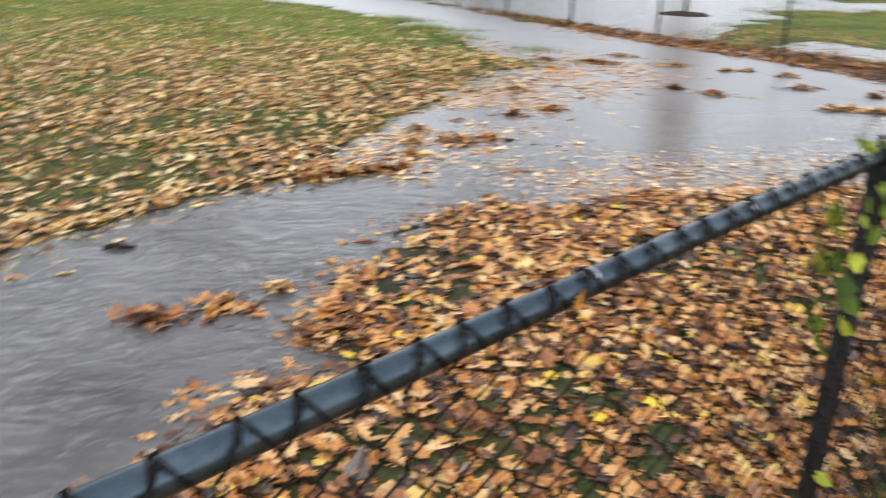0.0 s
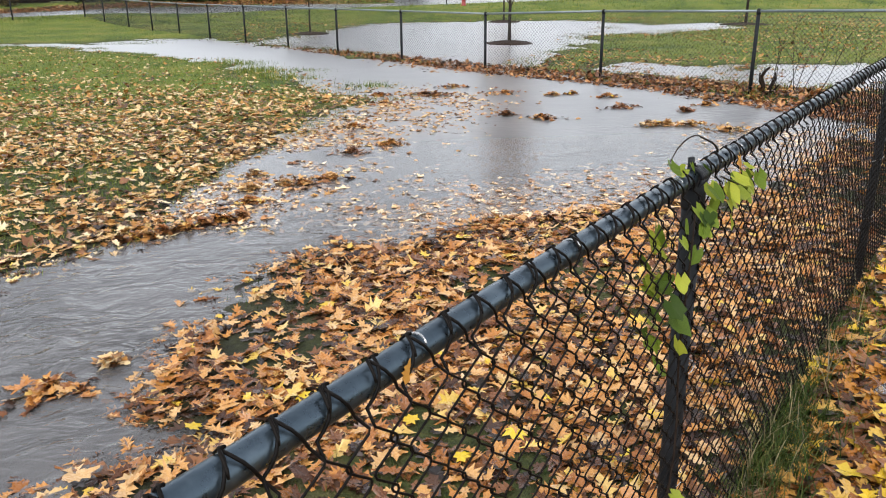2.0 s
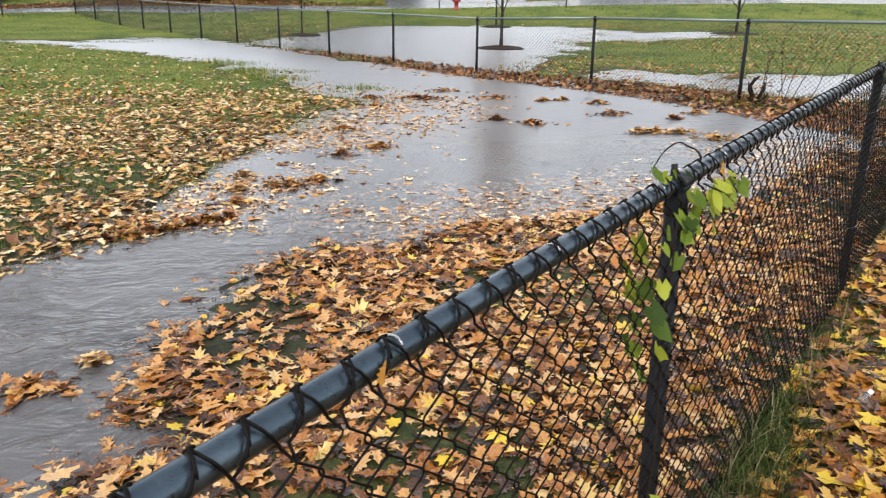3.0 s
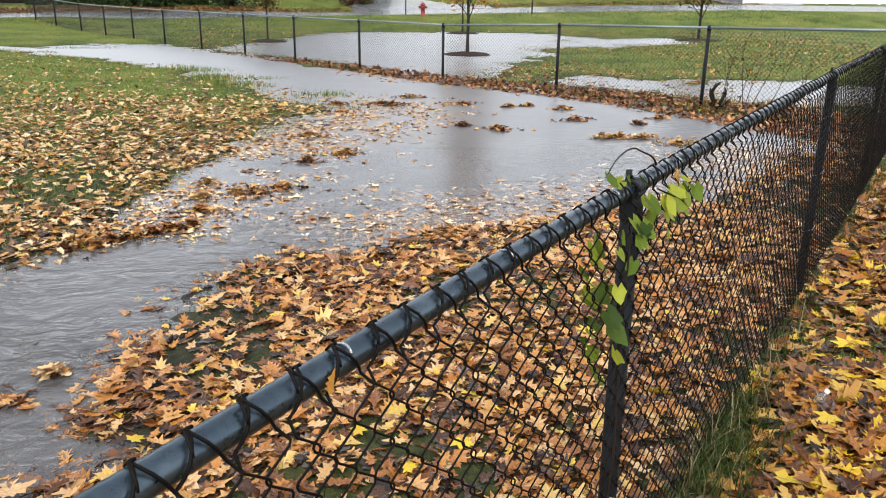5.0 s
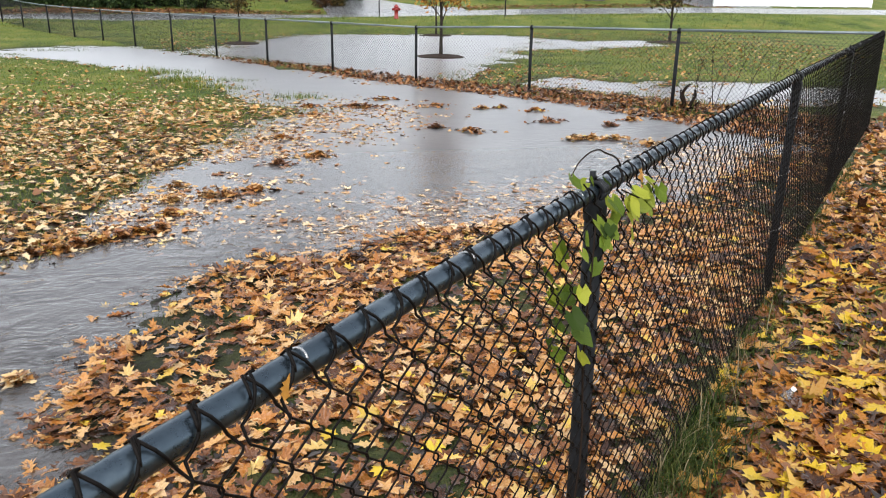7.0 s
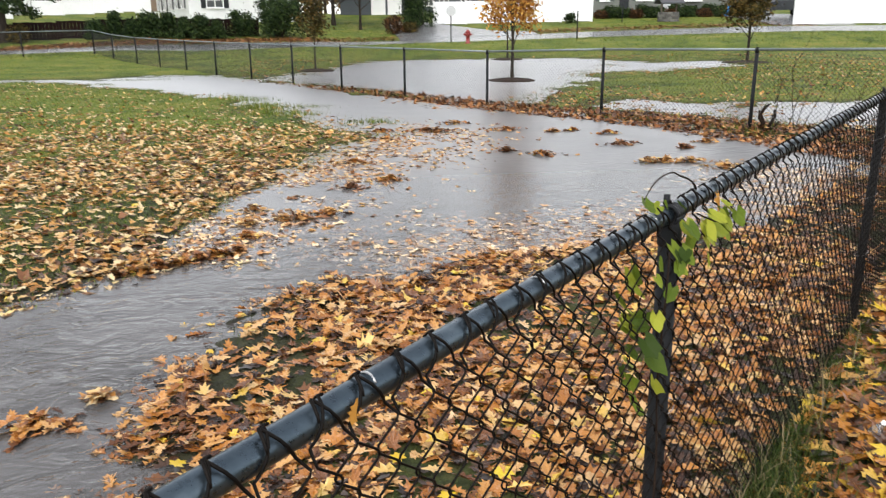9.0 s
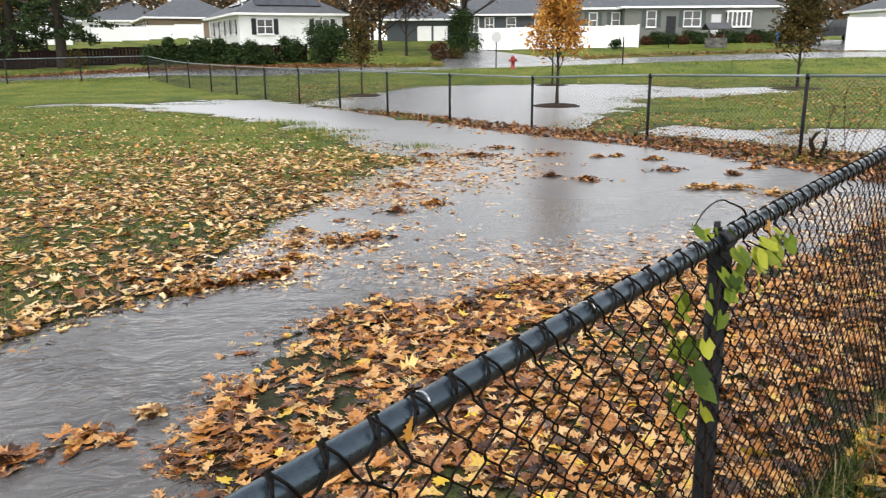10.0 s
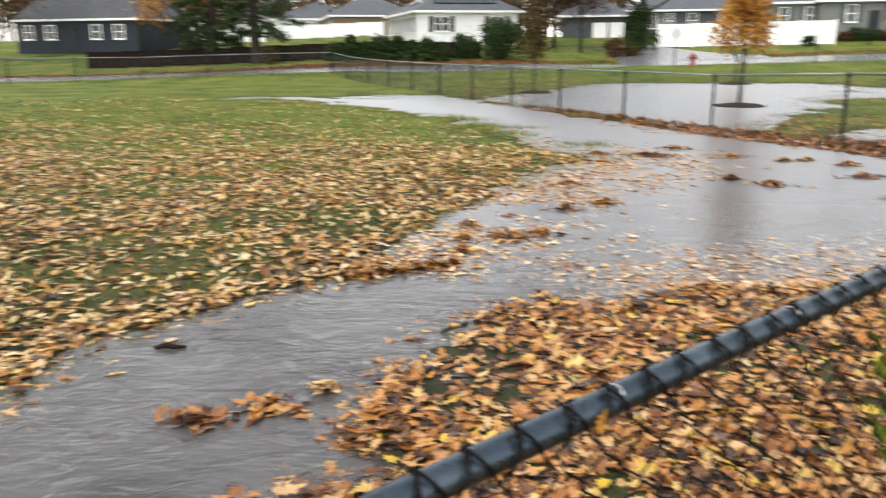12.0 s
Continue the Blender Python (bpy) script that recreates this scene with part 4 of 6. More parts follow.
for k, (cx, cy, cr) in enumerate(CLUMPS):
    r = np.random.default_rng(100 + k)
    n = int(26 + 170 * cr)
    a, q = r.uniform(0, 2 * np.pi, n), np.abs(r.normal(0, 0.5, n)) * cr
    x, y = cx + np.cos(a) * q * 1.35, cy + np.sin(a) * q * 0.7
    z = 0.004 + 0.055 * np.exp(-(q / (0.55 * cr)) ** 2) * r.random(n)
    v, t = scatter(x, y, z, r.uniform(0.034, 0.06, n), 0.28, NEAR_LEAVES if cy < 9 else FAR_LEAVES, r)
    tagged(new("leaf_clump", big_mesh("leaf_clump", v, t, M_LEAF_LAWN if k in (11, 15, 17, 18, 25, 26, 27, 28) else M_LEAF if k % 3 else M_LEAF_RUSSET)), "clump of sodden brown leaves stranded in the water", "leaves", kind="stuff")
stick = tagged(new("stick", Geo().tube([(-2.02, 4.38, 0.004), (-1.96, 4.41, 0.018), (-1.9, 4.4, 0.012), (-1.84, 4.43, 0.006)], [0.012, 0.018, 0.016, 0.006], 7).mesh("stick", M_TWIG, True)), "short dark stick lying in the shallow water", "stick")

# single leaves by the near post, and the bright yellow ones
single_meshes = []
for k, (tv, tt) in enumerate(NEAR_LEAVES):
    me = big_mesh("leaf", tv, tt, M_LEAF_ONE)
    single_meshes.append(me)
yellow_meshes = [big_mesh("yellow_leaf", tv, tt, M_LEAF_YELLOW) for tv, tt in [leaf_template(LOBES, 20 + k) for k in range(4)]]
lr = np.random.default_rng(15)
sx, sy = throw(lambda x, y: 520.0 * singled(x, y), 0.5, 2.2, 2.2, 3.9, 520, lr)
sz = settle(sx, sy, lr)
for x, y, z in list(zip(sx, sy, sz))[:300]:
    s = lr.uniform(0.038, 0.068)
    ob = new("leaf", single_meshes[lr.integers(0, len(single_meshes))])
    ob.parent = ground
    ob.matrix_basis = pose(x, y, z, lr.normal(0, 17), lr.normal(0, 17), lr.uniform(0, 360)) @ Matrix.Diagonal((s, s * lr.uniform(0.9, 1.2), s, 1))
YELLOW = [(0.94, 2.9, 0.085), (1.17, 5.5, 0.08), (0.23, 4.4, 0.075), (2.42, 2.68, 0.09), (1.12, 3.15, 0.06), (2.0, 2.35, 0.085), (2.75, 2.6, 0.09), (2.45, 3.2, 0.08), (2.05, 1.95, 0.07), (3.0, 3.3, 0.085),
          (3.35, 3.7, 0.09), (1.55, 3.6, 0.055), (0.75, 3.6, 0.05), (1.6, 4.6, 0.06), (0.55, 3.05, 0.06), (1.85, 2.1, 0.08), (2.7, 2.0, 0.09), (3.2, 2.7, 0.08), (0.1, 3.35, 0.06), (-0.35, 3.2, 0.06), (2.6, 3.9, 0.06),
          (1.3, 2.65, 0.06), (3.7, 4.1, 0.08), (2.35, 2.25, 0.075), (-1.6, 8.1, 0.07), (-2.8, 6.6, 0.06), (0.7, 2.75, 0.055)]
for k, (x, y, s) in enumerate(YELLOW):
    ob = tagged(new("yellow_leaf", yellow_meshes[k % 4]), "bright yellow maple leaf lying on the litter", "leaf", "yellow leaves")
    ob.matrix_basis = pose(x, y, max(land_at(x, y), 0) + 0.035, lr.normal(0, 8), lr.normal(0, 8), lr.uniform(0, 360)) @ Matrix.Diagonal((s, s, s * 0.7, 1))

# ---- grass ----
def blades(name, x, y, length, width, lean, mat, label, seed, segments=2):
    """Bent grass blades as thin tapered strips."""
    r = np.random.default_rng(seed)
    n = len(x)
    z = land(x, y) - 0.01
    yaw, l, w = r.uniform(0, 2 * np.pi, n), r.uniform(*length, n), r.uniform(*width, n)
    bend = np.abs(r.normal(lean, lean * 0.5, n))
    dx_, dy_ = np.cos(yaw), np.sin(yaw)
    rows = []
    for k in range(segments):
        u = k / segments
        out, up = l * bend * u * u, l * u * (1 - 0.35 * bend * u)
        for s in (-0.5, 0.5):
            ww = w * (1 - 0.5 * u) * s
            rows.append(np.stack([x + dx_ * out - dy_ * ww, y + dy_ * out + dx_ * ww, z + up], -1))
    rows.append(np.stack([x + dx_ * l * bend, y + dy_ * l * bend, z + l * (1 - 0.35 * bend)], -1))
    m = 2 * segments + 1
    v = np.stack(rows, 1).reshape(-1, 3)
    tri = []
    for k in range(segments - 1):
        a = 2 * k
        tri += [(a, a + 1, a + 3), (a, a + 3, a + 2)]
    tri.append((2 * segments - 2, 2 * segments - 1, 2 * segments))
    t = (np.array(tri)[None] + (np.arange(n) * m)[:, None, None]).reshape(-1, 3)
    return tagged(new(name, big_mesh(name, v, t, mat)), label, "grass", kind="stuff")


def dry_only(x, y):
    return land(x, y) > -0.012


gr = np.random.default_rng(31)
x, y = throw(lambda x, y: 820 * (inside_distance(x, y, LAWN) > -0.3) * (1.15 - 0.8 * patches(x, y, 0.9, 0.33, 0.57)), -7, 2.2, 3.5, 12.5, 940, gr)
k = dry_only(x, y)
blades("lawn_grass", x[k], y[k], (0.035, 0.075), (0.004, 0.008), 0.6, M_GRASS, "wet green lawn grass between the leaves", 32)
x, y = throw(lambda x, y: 220.0 * (inside_distance(x, y, LAWN) > -0.4), -14, 2.2, 12.5, 27, 220, gr)
x2, y2 = throw(lambda x, y: 90.0 * (inside_distance(x, y, STREAM) < 0) * (x < 3.72 - (y - 17) * 0.607), -16, 0, 26, 41, 90, gr)
x, y = np.concatenate([x, x2]), np.concatenate([y, y2])
k = dry_only(x, y)
blades("far_lawn_grass", x[k], y[k], (0.04, 0.08), (0.008, 0.014), 0.6, M_GRASS, "bright green wet lawn grass", 33)
x, y = throw(lambda x, y: 620.0 * (inside_distance(x, y, BANK) > 0) * (1.0 - patches(x, y, 1.3, 0.32, 0.46)), -1, 7.5, 1.5, 8.5, 900, gr)
blades("bank_grass", x, y, (0.03, 0.075), (0.003, 0.005), 0.7, M_TUFT, "short grass poking through leaves on the bank", 34)
x, y = throw(lambda x, y: 900.0 * (beside_fence(x, y) > 0.05) * (1.02 - patches(x, y, 1.4, 0.34, 0.54)), 0.5, 5.5, 0, 5.5, 900, gr)
blades("path_grass", x, y, (0.04, 0.10), (0.003, 0.005), 0.6, M_GRASS, "green grass between fallen leaves", 35)
x, y = throw(lambda x, y: 75.0 * (inside_distance(x, y, STREAM) < 0) * (inside_distance(x, y, LAWN) < 0), -4, 20, 12, 38, 75, gr)
k = land(x, y) > -0.03
blades("park_grass", x[k], y[k], (0.05, 0.10), (0.014, 0.022), 0.6, M_GRASS, "green park lawn grass", 36)
for cx, cy, rx, ry, n in ((-1.1, 17.5, 0.55, 0.5, 420), (0.1, 17.6, 0.7, 0.4, 420), (-1.6, 19.4, 0.7, 0.5, 320), (-0.4, 16.2, 0.8, 0.5, 420), (1.2, 14.6, 0.6, 0.4, 260), (-5.6, 26.9, 1.0, 0.4, 200)):
    x, y = cx + gr.normal(0, rx * 0.5, n), cy + gr.normal(0, ry * 0.5, n)
    blades("drowned_grass", x, y, (0.13, 0.22), (0.008, 0.014), 0.5, M_GRASS, "green grass standing out of the flood water", 44)
u = gr.uniform(-1.0, 9.0, 2600)
w = gr.normal(0.05, 0.05, 2600)
keep = rough_noise(u * 1.0, u * 0 + 3, 1.4, 2) > -0.12
u, w = u[keep], w[keep]
blades("fence_foot_grass", POST_A.x + FENCE_DIR.x * u + side.x * w, POST_A.y + FENCE_DIR.y * u + side.y * w, (0.05, 0.16), (0.003, 0.005), 0.5, M_TUFT, "uncut grass along the fence foot", 37, 3)
for name, n, c, sp, ln, mat, sd, lab in (("grass_tuft", 1500, 1.0, (0.28, 0.10), (0.06, 0.19), M_TUFT, 38, "thick unmown green grass tuft at the fence foot"),
                                         ("dry_grass_tuft", 70, 0.8, (0.2, 0.08), (0.08, 0.24), M_STRAW, 39, "dry straw-coloured grass stems at the fence foot"),
                                         ("dry_grass_stems", 45, 1.55, (0.5, 0.05), (0.12, 0.34), M_STRAW, 40, "thin dry grass stems leaning on the fence")):
    u, w = gr.normal(c, sp[0], n), np.abs(gr.normal(0.03, sp[1], n)) + 0.01
    blades(name, POST_A.x + FENCE_DIR.x * u + side.x * w, POST_A.y + FENCE_DIR.y * u + side.y * w, ln, (0.003, 0.006), 0.55, mat, lab, sd, 4)
x, y = throw(lambda x, y: 26.0 * (y > 38) * (y < np.interp(x, [p[0] for p in ROAD_NEAR], [p[1] for p in ROAD_NEAR]) + 0.2), -18, 34, 38, 51.5, 26, gr)
x2, y2 = throw(lambda x, y: 16.0 * (y > np.interp(x, [p[0] for p in ROAD_FAR], [p[1] for p in ROAD_FAR]) + 0.3) * ((x < 4.5) | (x > 15.5)), -28, 33, 45, 66, 16, gr)
blades("verge_grass", np.concatenate([x, x2]), np.concatenate([y, y2]), (0.06, 0.13), (0.025, 0.045), 0.7, M_GRASS, "rough green grass along the road verges", 42)
x, y = 7.0 + gr.normal(0, 0.5, 300), 12.2 + gr.normal(0, 0.5, 300)
blades("weed_tuft", x, y, (0.08, 0.2), (0.006, 0.012), 0.6, M_GRASS, "rough weeds round the far post", 41, 2)

# ---- vine on the near post ----
vr = random.Random(9)
vine = thing("vine", "green ivy-like vine climbing the fence post", "vine")
cap_z = RAIL_Z + 0.02


def on_fence(u, out, z):
    return (POST_A.x + FENCE_DIR.x * u + side.x * out, POST_A.y + FENCE_DIR.y * u + side.y * out, z)


stem = [on_fence(-0.15 + 0.03 * math.sin(k * 0.9), 0.045 + 0.01 * math.cos(k), 0.08 + k * 0.086) for k in range(15)]
part("stem", Geo().tube(stem, [0.0035 - 0.0001 * k for k in range(15)], 6), M_TWIG, vine, "thin brown vine stem", True)
tend = [on_fence(0.17 - 0.02 * i + 0.012 * math.sin(i * 0.9), -0.012 - 0.001 * i, cap_z - 0.005 + 0.072 * (1 - (1 - min(i, 10) / 10) ** 2.2) - 0.0045 * max(i - 10, 0) ** 1.3) for i in range(17)]
part("tendril", Geo().tube(tend, [0.0028 - 0.0001 * k for k in range(17)], 6), M_TWIG, vine, "dark curling tendril above the rail", True)
side_stem = [on_fence(0.0, 0.05, cap_z - 0.02), on_fence(0.07, 0.07, cap_z - 0.05), on_fence(0.15, 0.075, cap_z - 0.07), on_fence(0.24, 0.06, cap_z - 0.09)]
part("side_stem", Geo().tube(side_stem, 0.002, 6), M_TWIG, vine, "", True)
vine_meshes = [big_mesh("vine_leaf", tv * (1, 1, 0.8), tt, M_LEAF_GREEN) for tv, tt in [leaf_template([(0, 1.0), (26, 0.86), (52, 0.9), (84, 0.78), (112, 0.82), (148, 0.74)], 80 + k) for k in range(4)]]
VINE_LEAVES = [(-0.075, 0.04, cap_z + 0.03, 0.022), (0.02, 0.06, cap_z - 0.045, 0.045), (0.06, 0.075, cap_z - 0.06, 0.04), (0.10, 0.08, cap_z - 0.035, 0.045), (0.13, 0.08, cap_z - 0.075, 0.045), (0.17, 0.07, cap_z - 0.05, 0.035),
               (0.19, 0.075, cap_z - 0.085, 0.04), (0.24, 0.06, cap_z - 0.07, 0.035), (0.27, 0.06, cap_z - 0.095, 0.035), (0.09, 0.07, cap_z - 0.09, 0.038), (0.21, 0.06, cap_z - 0.03, 0.025), (0.0, 0.04, cap_z + 0.01, 0.03),
               (-0.06, 0.045, cap_z - 0.13, 0.03), (-0.02, 0.06, cap_z - 0.2, 0.032), (-0.07, 0.05, cap_z - 0.25, 0.03), (-0.10, 0.045, cap_z - 0.3, 0.045), (-0.065, 0.05, cap_z - 0.35, 0.045), (-0.05, 0.05, cap_z - 0.41, 0.04),
               (-0.085, 0.05, cap_z - 0.44, 0.035), (-0.05, 0.05, cap_z - 0.5, 0.03), (-0.03, 0.06, cap_z - 0.68, 0.022), (0.0, 0.06, cap_z - 0.84, 0.03), (-0.01, 0.06, cap_z - 0.98, 0.035), (0.03, 0.06, cap_z - 1.0, 0.03), (-0.08, 0.05, cap_z - 0.16, 0.025), (-0.045, 0.055, cap_z - 0.47, 0.04)]
VINE_LEAVES = [(u - 0.14, o, z + 0.04, s) if z < cap_z - 0.11 else (u * 1.2 - 0.09, o, z + 0.006, s * 0.85) for u, o, z, s in VINE_LEAVES if not cap_z - 0.7 < z < cap_z - 0.43]
VINE_LEAVES += [(-0.16, -0.01, cap_z + 0.025, 0.03), (-0.12, 0.0, cap_z + 0.01, 0.028)]
VINE_LEAVES += [(vr.uniform(-0.13, 0.34), vr.uniform(0.04, 0.085), cap_z - vr.uniform(0.035, 0.12), vr.uniform(0.026, 0.04)) for k in range(20)]
VINE_LEAVES += [(vr.uniform(-0.20, -0.13), vr.uniform(-0.05, 0.0), cap_z - vr.uniform(0.12, 0.44), vr.uniform(0.034, 0.05)) for k in range(16)]
yaw_f = math.degrees(math.atan2(FENCE_DIR.y, FENCE_DIR.x))
for k, (u, o, z, s) in enumerate(VINE_LEAVES):
    ob = new("vine_leaf", vine_meshes[k % 4])
    ob.parent = vine
    ob.matrix_basis = Matrix.Translation(on_fence(u, o, z)) @ pose(0, 0, 0, 60 + vr.uniform(-30, 30), vr.uniform(-25, 25), yaw_f + vr.uniform(-50, 50)) @ pose(0, 0, 0, 0, 0, 180 + vr.uniform(-50, 50)) @ Matrix.Diagonal((s * 0.76, s * 0.84, s * 0.9, 1))

rail_leaf = tagged(new("stuck_leaf", big_mesh("stuck_leaf", *NEAR_LEAVES[2], M_ORANGE)), "small orange leaf stuck on the fence rail", "leaf")
rail_leaf.matrix_basis = Matrix.Translation((*(POST_A + FENCE_DIR * -1.125 + side * 0.021), rail_z(-1.125) - 0.002)) @ pose(0, 0, 0, 80, 0, yaw_f) @ pose(0, 0, 0, 0, 0, 150) @ Matrix.Diagonal((0.02, 0.016, 0.004, 1))
hang_leaf = tagged(new("stuck_leaf", big_mesh("stuck_leaf", *NEAR_LEAVES[0], M_ORANGE)), "withered orange leaf caught on the fence wire", "leaf")
hang_leaf.matrix_basis = Matrix.Translation(on_fence(0.17, 0.045, RAIL_Z + 0.005)) @ pose(0, 0, 0, 75, 15, yaw_f) @ pose(0, 0, 0, 0, 0, 200) @ Matrix.Diagonal((0.04, 0.045, 0.03, 1))
mesh_leaf = tagged(new("stuck_leaf", single_meshes[1]), "pale dry leaf caught in the fence mesh", "leaf")
mesh_leaf.matrix_basis = Matrix.Translation(on_fence(1.45, 0.05, 0.62)) @ pose(0, 0, 0, 70, 60, yaw_f) @ Matrix.Diagonal((0.03, 0.07, 0.025, 1))

# ---- litter: a clear plastic bottle among the leaves ----
bottle_mat = material("crumpled_clear_plastic", [(0.3, (0.55, 0.6, 0.66)), (0.7, (0.75, 0.8, 0.85))], 30, 0.12, 0.5, 0.004)
bn = bottle_mat.node_tree.nodes["Principled BSDF"]
bn.inputs["Transmission Weight"].default_value = 0.9
bz = land_at(2.45, 2.83)
bottle = thing("plastic_bottle", "crumpled clear plastic bottle lying among leaves", "bottle", Matrix.Translation((2.45, 2.83, bz + 0.0)) @ pose(0, 0, 0, 28, 12, 40) @ Matrix.Diagonal((0.75, 0.75, 0.75, 1)))
part("body", Geo().lathe([(0.004, 0), (0.028, 0.002), (0.031, 0.012), (0.028, 0.03), (0.031, 0.045), (0.027, 0.06), (0.031, 0.075), (0.029, 0.095), (0.018, 0.12), (0.012, 0.135)], 14), bottle_mat, bottle, "", True)
part("cap", Geo().lathe([(0.0135, 0.133), (0.0145, 0.137), (0.0145, 0.15), (0.012, 0.153)], 14), M_TRIM, bottle, "white screw cap", True)

# ---- trees and shrubs ----
def limb(g, p, d, length, r, depth, rnd, tips, spread=0.6, up=0.25):
    """A crooked tapered limb that forks."""
    pts, rs, q, v = [Vector(p)], [r], Vector(p), Vector(d).normalized()
    n = 4
    for k in range(n):
        v = (v + Vector((rnd.uniform(-1, 1), rnd.uniform(-1, 1), rnd.uniform(-0.4, 1) * up * 2)) * 0.16).normalized()
        q = q + v * (length / n)
        pts.append(q.copy())
        rs.append(r * (1 - 0.62 * (k + 1) / n))
    g.tube(pts, rs, 6 if r > 0.02 else 4, False)
    tips.append(q.copy())
    if depth:
        for k in range(rnd.choice((2, 3))):
            a = pts[rnd.randint(2, n)]
            w = (v + Vector((rnd.uniform(-1, 1), rnd.uniform(-1, 1), rnd.uniform(-0.3, 0.8))) * spread).normalized()
            limb(g, a, w, length * rnd.uniform(0.55, 0.8), r * 0.5, depth - 1, rnd, tips, spread, up)


def foliage(centres, count, spread, size, seed, squash=0.8, droop=0.0):
    """Many small bent leaves round the given points."""
    r = np.random.default_rng(seed)
    c = np.array([tuple(p) for p in centres])
    at = c[r.integers(0, len(c), count)] + r.normal(0, 1, (count, 3)) * np.array([spread, spread, spread * squash])
    a, b = r.normal(0, 1, (count, 3)), r.normal(0, 1, (count, 3))
    a[:, 2] -= droop
    a /= np.linalg.norm(a, axis=1)[:, None]
    b -= a * (a * b).sum(1)[:, None]
    b /= np.linalg.norm(b, axis=1)[:, None]
    s = r.uniform(*size, count)[:, None]
    v = np.stack([at - a * s, at + b * s * 0.5 + np.cross(a, b) * s * 0.15, at + a * s, at - b * s * 0.5 + np.cross(a, b) * s * 0.15], 1).reshape(-1, 3)
    q = (np.array([(0, 1, 2), (0, 2, 3)])[None] + (np.arange(count) * 4)[:, None, None]).reshape(-1, 3)
    return v, q


def tree(name, at, height, trunk_r, first, limbs, reach, leaf_mat, leaves, leaf_size, label, seed, spread=0.3, lean=(0, 0), column=False, sink=0.15):
    """A tree with a tapered trunk, forking limbs and a loose crown."""
    rnd = random.Random(seed)
    x, y = at
    z = land_at(x, y) - sink
    t = thing(name, label, "tree", Matrix.Translation((x, y, z)))
    g, tips, pts, n = Geo(), [], [], 8
    for k in range(n + 1):
        u = k / n
        pts.append(Vector((lean[0] * u + rnd.uniform(-1, 1) * 0.02 * height * u * 0.5, lean[1] * u + rnd.uniform(-1, 1) * 0.02 * height * u * 0.5, height * u)))
    g.tube(pts, [trunk_r * (1.35 if k == 0 else 1) * (1 - 0.85 * k / n) for k in range(n + 1)], 10, False)
    for k in range(limbs):
        u = first + (0.97 - first) * (k + rnd.random() * 0.6) / limbs
        i = min(n - 1, int(u * n))
        p = pts[i].lerp(pts[i + 1], u * n - i)
        a = k * 2.4 + rnd.uniform(-0.5, 0.5)
        l = reach * (1.15 - 0.75 * (u - first) / (1 - first)) * rnd.uniform(0.75, 1.15)
        limb(g, p, (math.cos(a), math.sin(a), 1.5 if column else 0.7), l, trunk_r * 0.42 * (1.1 - u), 2, rnd, tips)
    part("trunk", g, M_BARK, t, "dark wet trunk and branches", True)
    if leaves:
        v, q = foliage(tips, leaves, spread, leaf_size, seed + 1, droop=0.3)
        part("crown", big_mesh("crown", v, q, leaf_mat), leaf_mat, t)
    return t


def conifer(at, height, width, label, seed, first=0.12, count=9000):
    rnd = random.Random(seed)
    x, y = at
    t = thing("conifer", label, "tree", Matrix.Translation((x, y, land_at(x, y) - 0.2)))
    g, pts = Geo().tube([(0, 0, 0), (0.05, 0, height * 0.5), (0, 0.05, height)], [0.34, 0.22, 0.03], 10, False), []
    for k in range(70):
        u = first + (1 - first) * k / 70
        a, l = k * 2.4 + rnd.uniform(-0.4, 0.4), width * (1.05 - u) * rnd.uniform(0.6, 1.15)
        p0, p1 = Vector((0, 0, height * u)), Vector((math.cos(a) * l, math.sin(a) * l, height * u - 0.18 * l))
        g.tube([p0, p0.lerp(p1, 0.5) + Vector((0, 0, 0.12 * l)), p1], [0.05, 0.035, 0.012], 5, False)
        pts += [p0.lerp(p1, w) + Vector((0, 0, 0.1 * l * (1 - w))) for w in (0.35, 0.55, 0.7, 0.85, 1.0)]
    part("trunk", g, M_BARK, t, "dark trunk with drooping branches", True)
    v, q = foliage(pts, int(count * 1.5), 0.2, (0.06, 0.15), seed, 0.5, 0.8)
    part("crown", big_mesh("crown", v, q, M_EVERGREEN), M_EVERGREEN, t)


def shrub(name, at, size, mat, label, seed, count=1600, leaf=(0.05, 0.11), point=0.0):
    """A bushy plant: stems and a ragged mound of leaves; point makes it taper upward."""
    rnd, (x, y) = random.Random(seed), at
    w, d, h = size
    t = thing(name, label, "shrub", Matrix.Translation((x, y, land_at(x, y) - 0.05)))
    g, pts = Geo(), []
    for k in range(46):
        a, u = rnd.uniform(0, 6.28), rnd.random() ** 0.7
        taper = 1 - point * u
        q = Vector((math.cos(a) * w / 2 * taper * rnd.uniform(0.35, 1) * math.sqrt(max(0.1, 1 - (u - 0.35) ** 2 * 1.6)), math.sin(a) * d / 2 * taper * rnd.uniform(0.35, 1), h * (0.06 + 0.9 * u)))
        pts.append(q)
        if k % 3 == 0:
            g.tube([(q.x * 0.1, q.y * 0.1, 0), (q.x * 0.5, q.y * 0.5, q.z * 0.55), q], [0.025, 0.016, 0.006], 4, False)
    part("stems", g, M_TWIG, t)
    v, q = foliage(pts, count, 0.10 * (w + h) / 2, leaf, seed, 0.9)
    v[:, 2] = np.maximum(v[:, 2], 0.02)
    part("foliage", big_mesh("foliage", v, q, mat), mat, t)


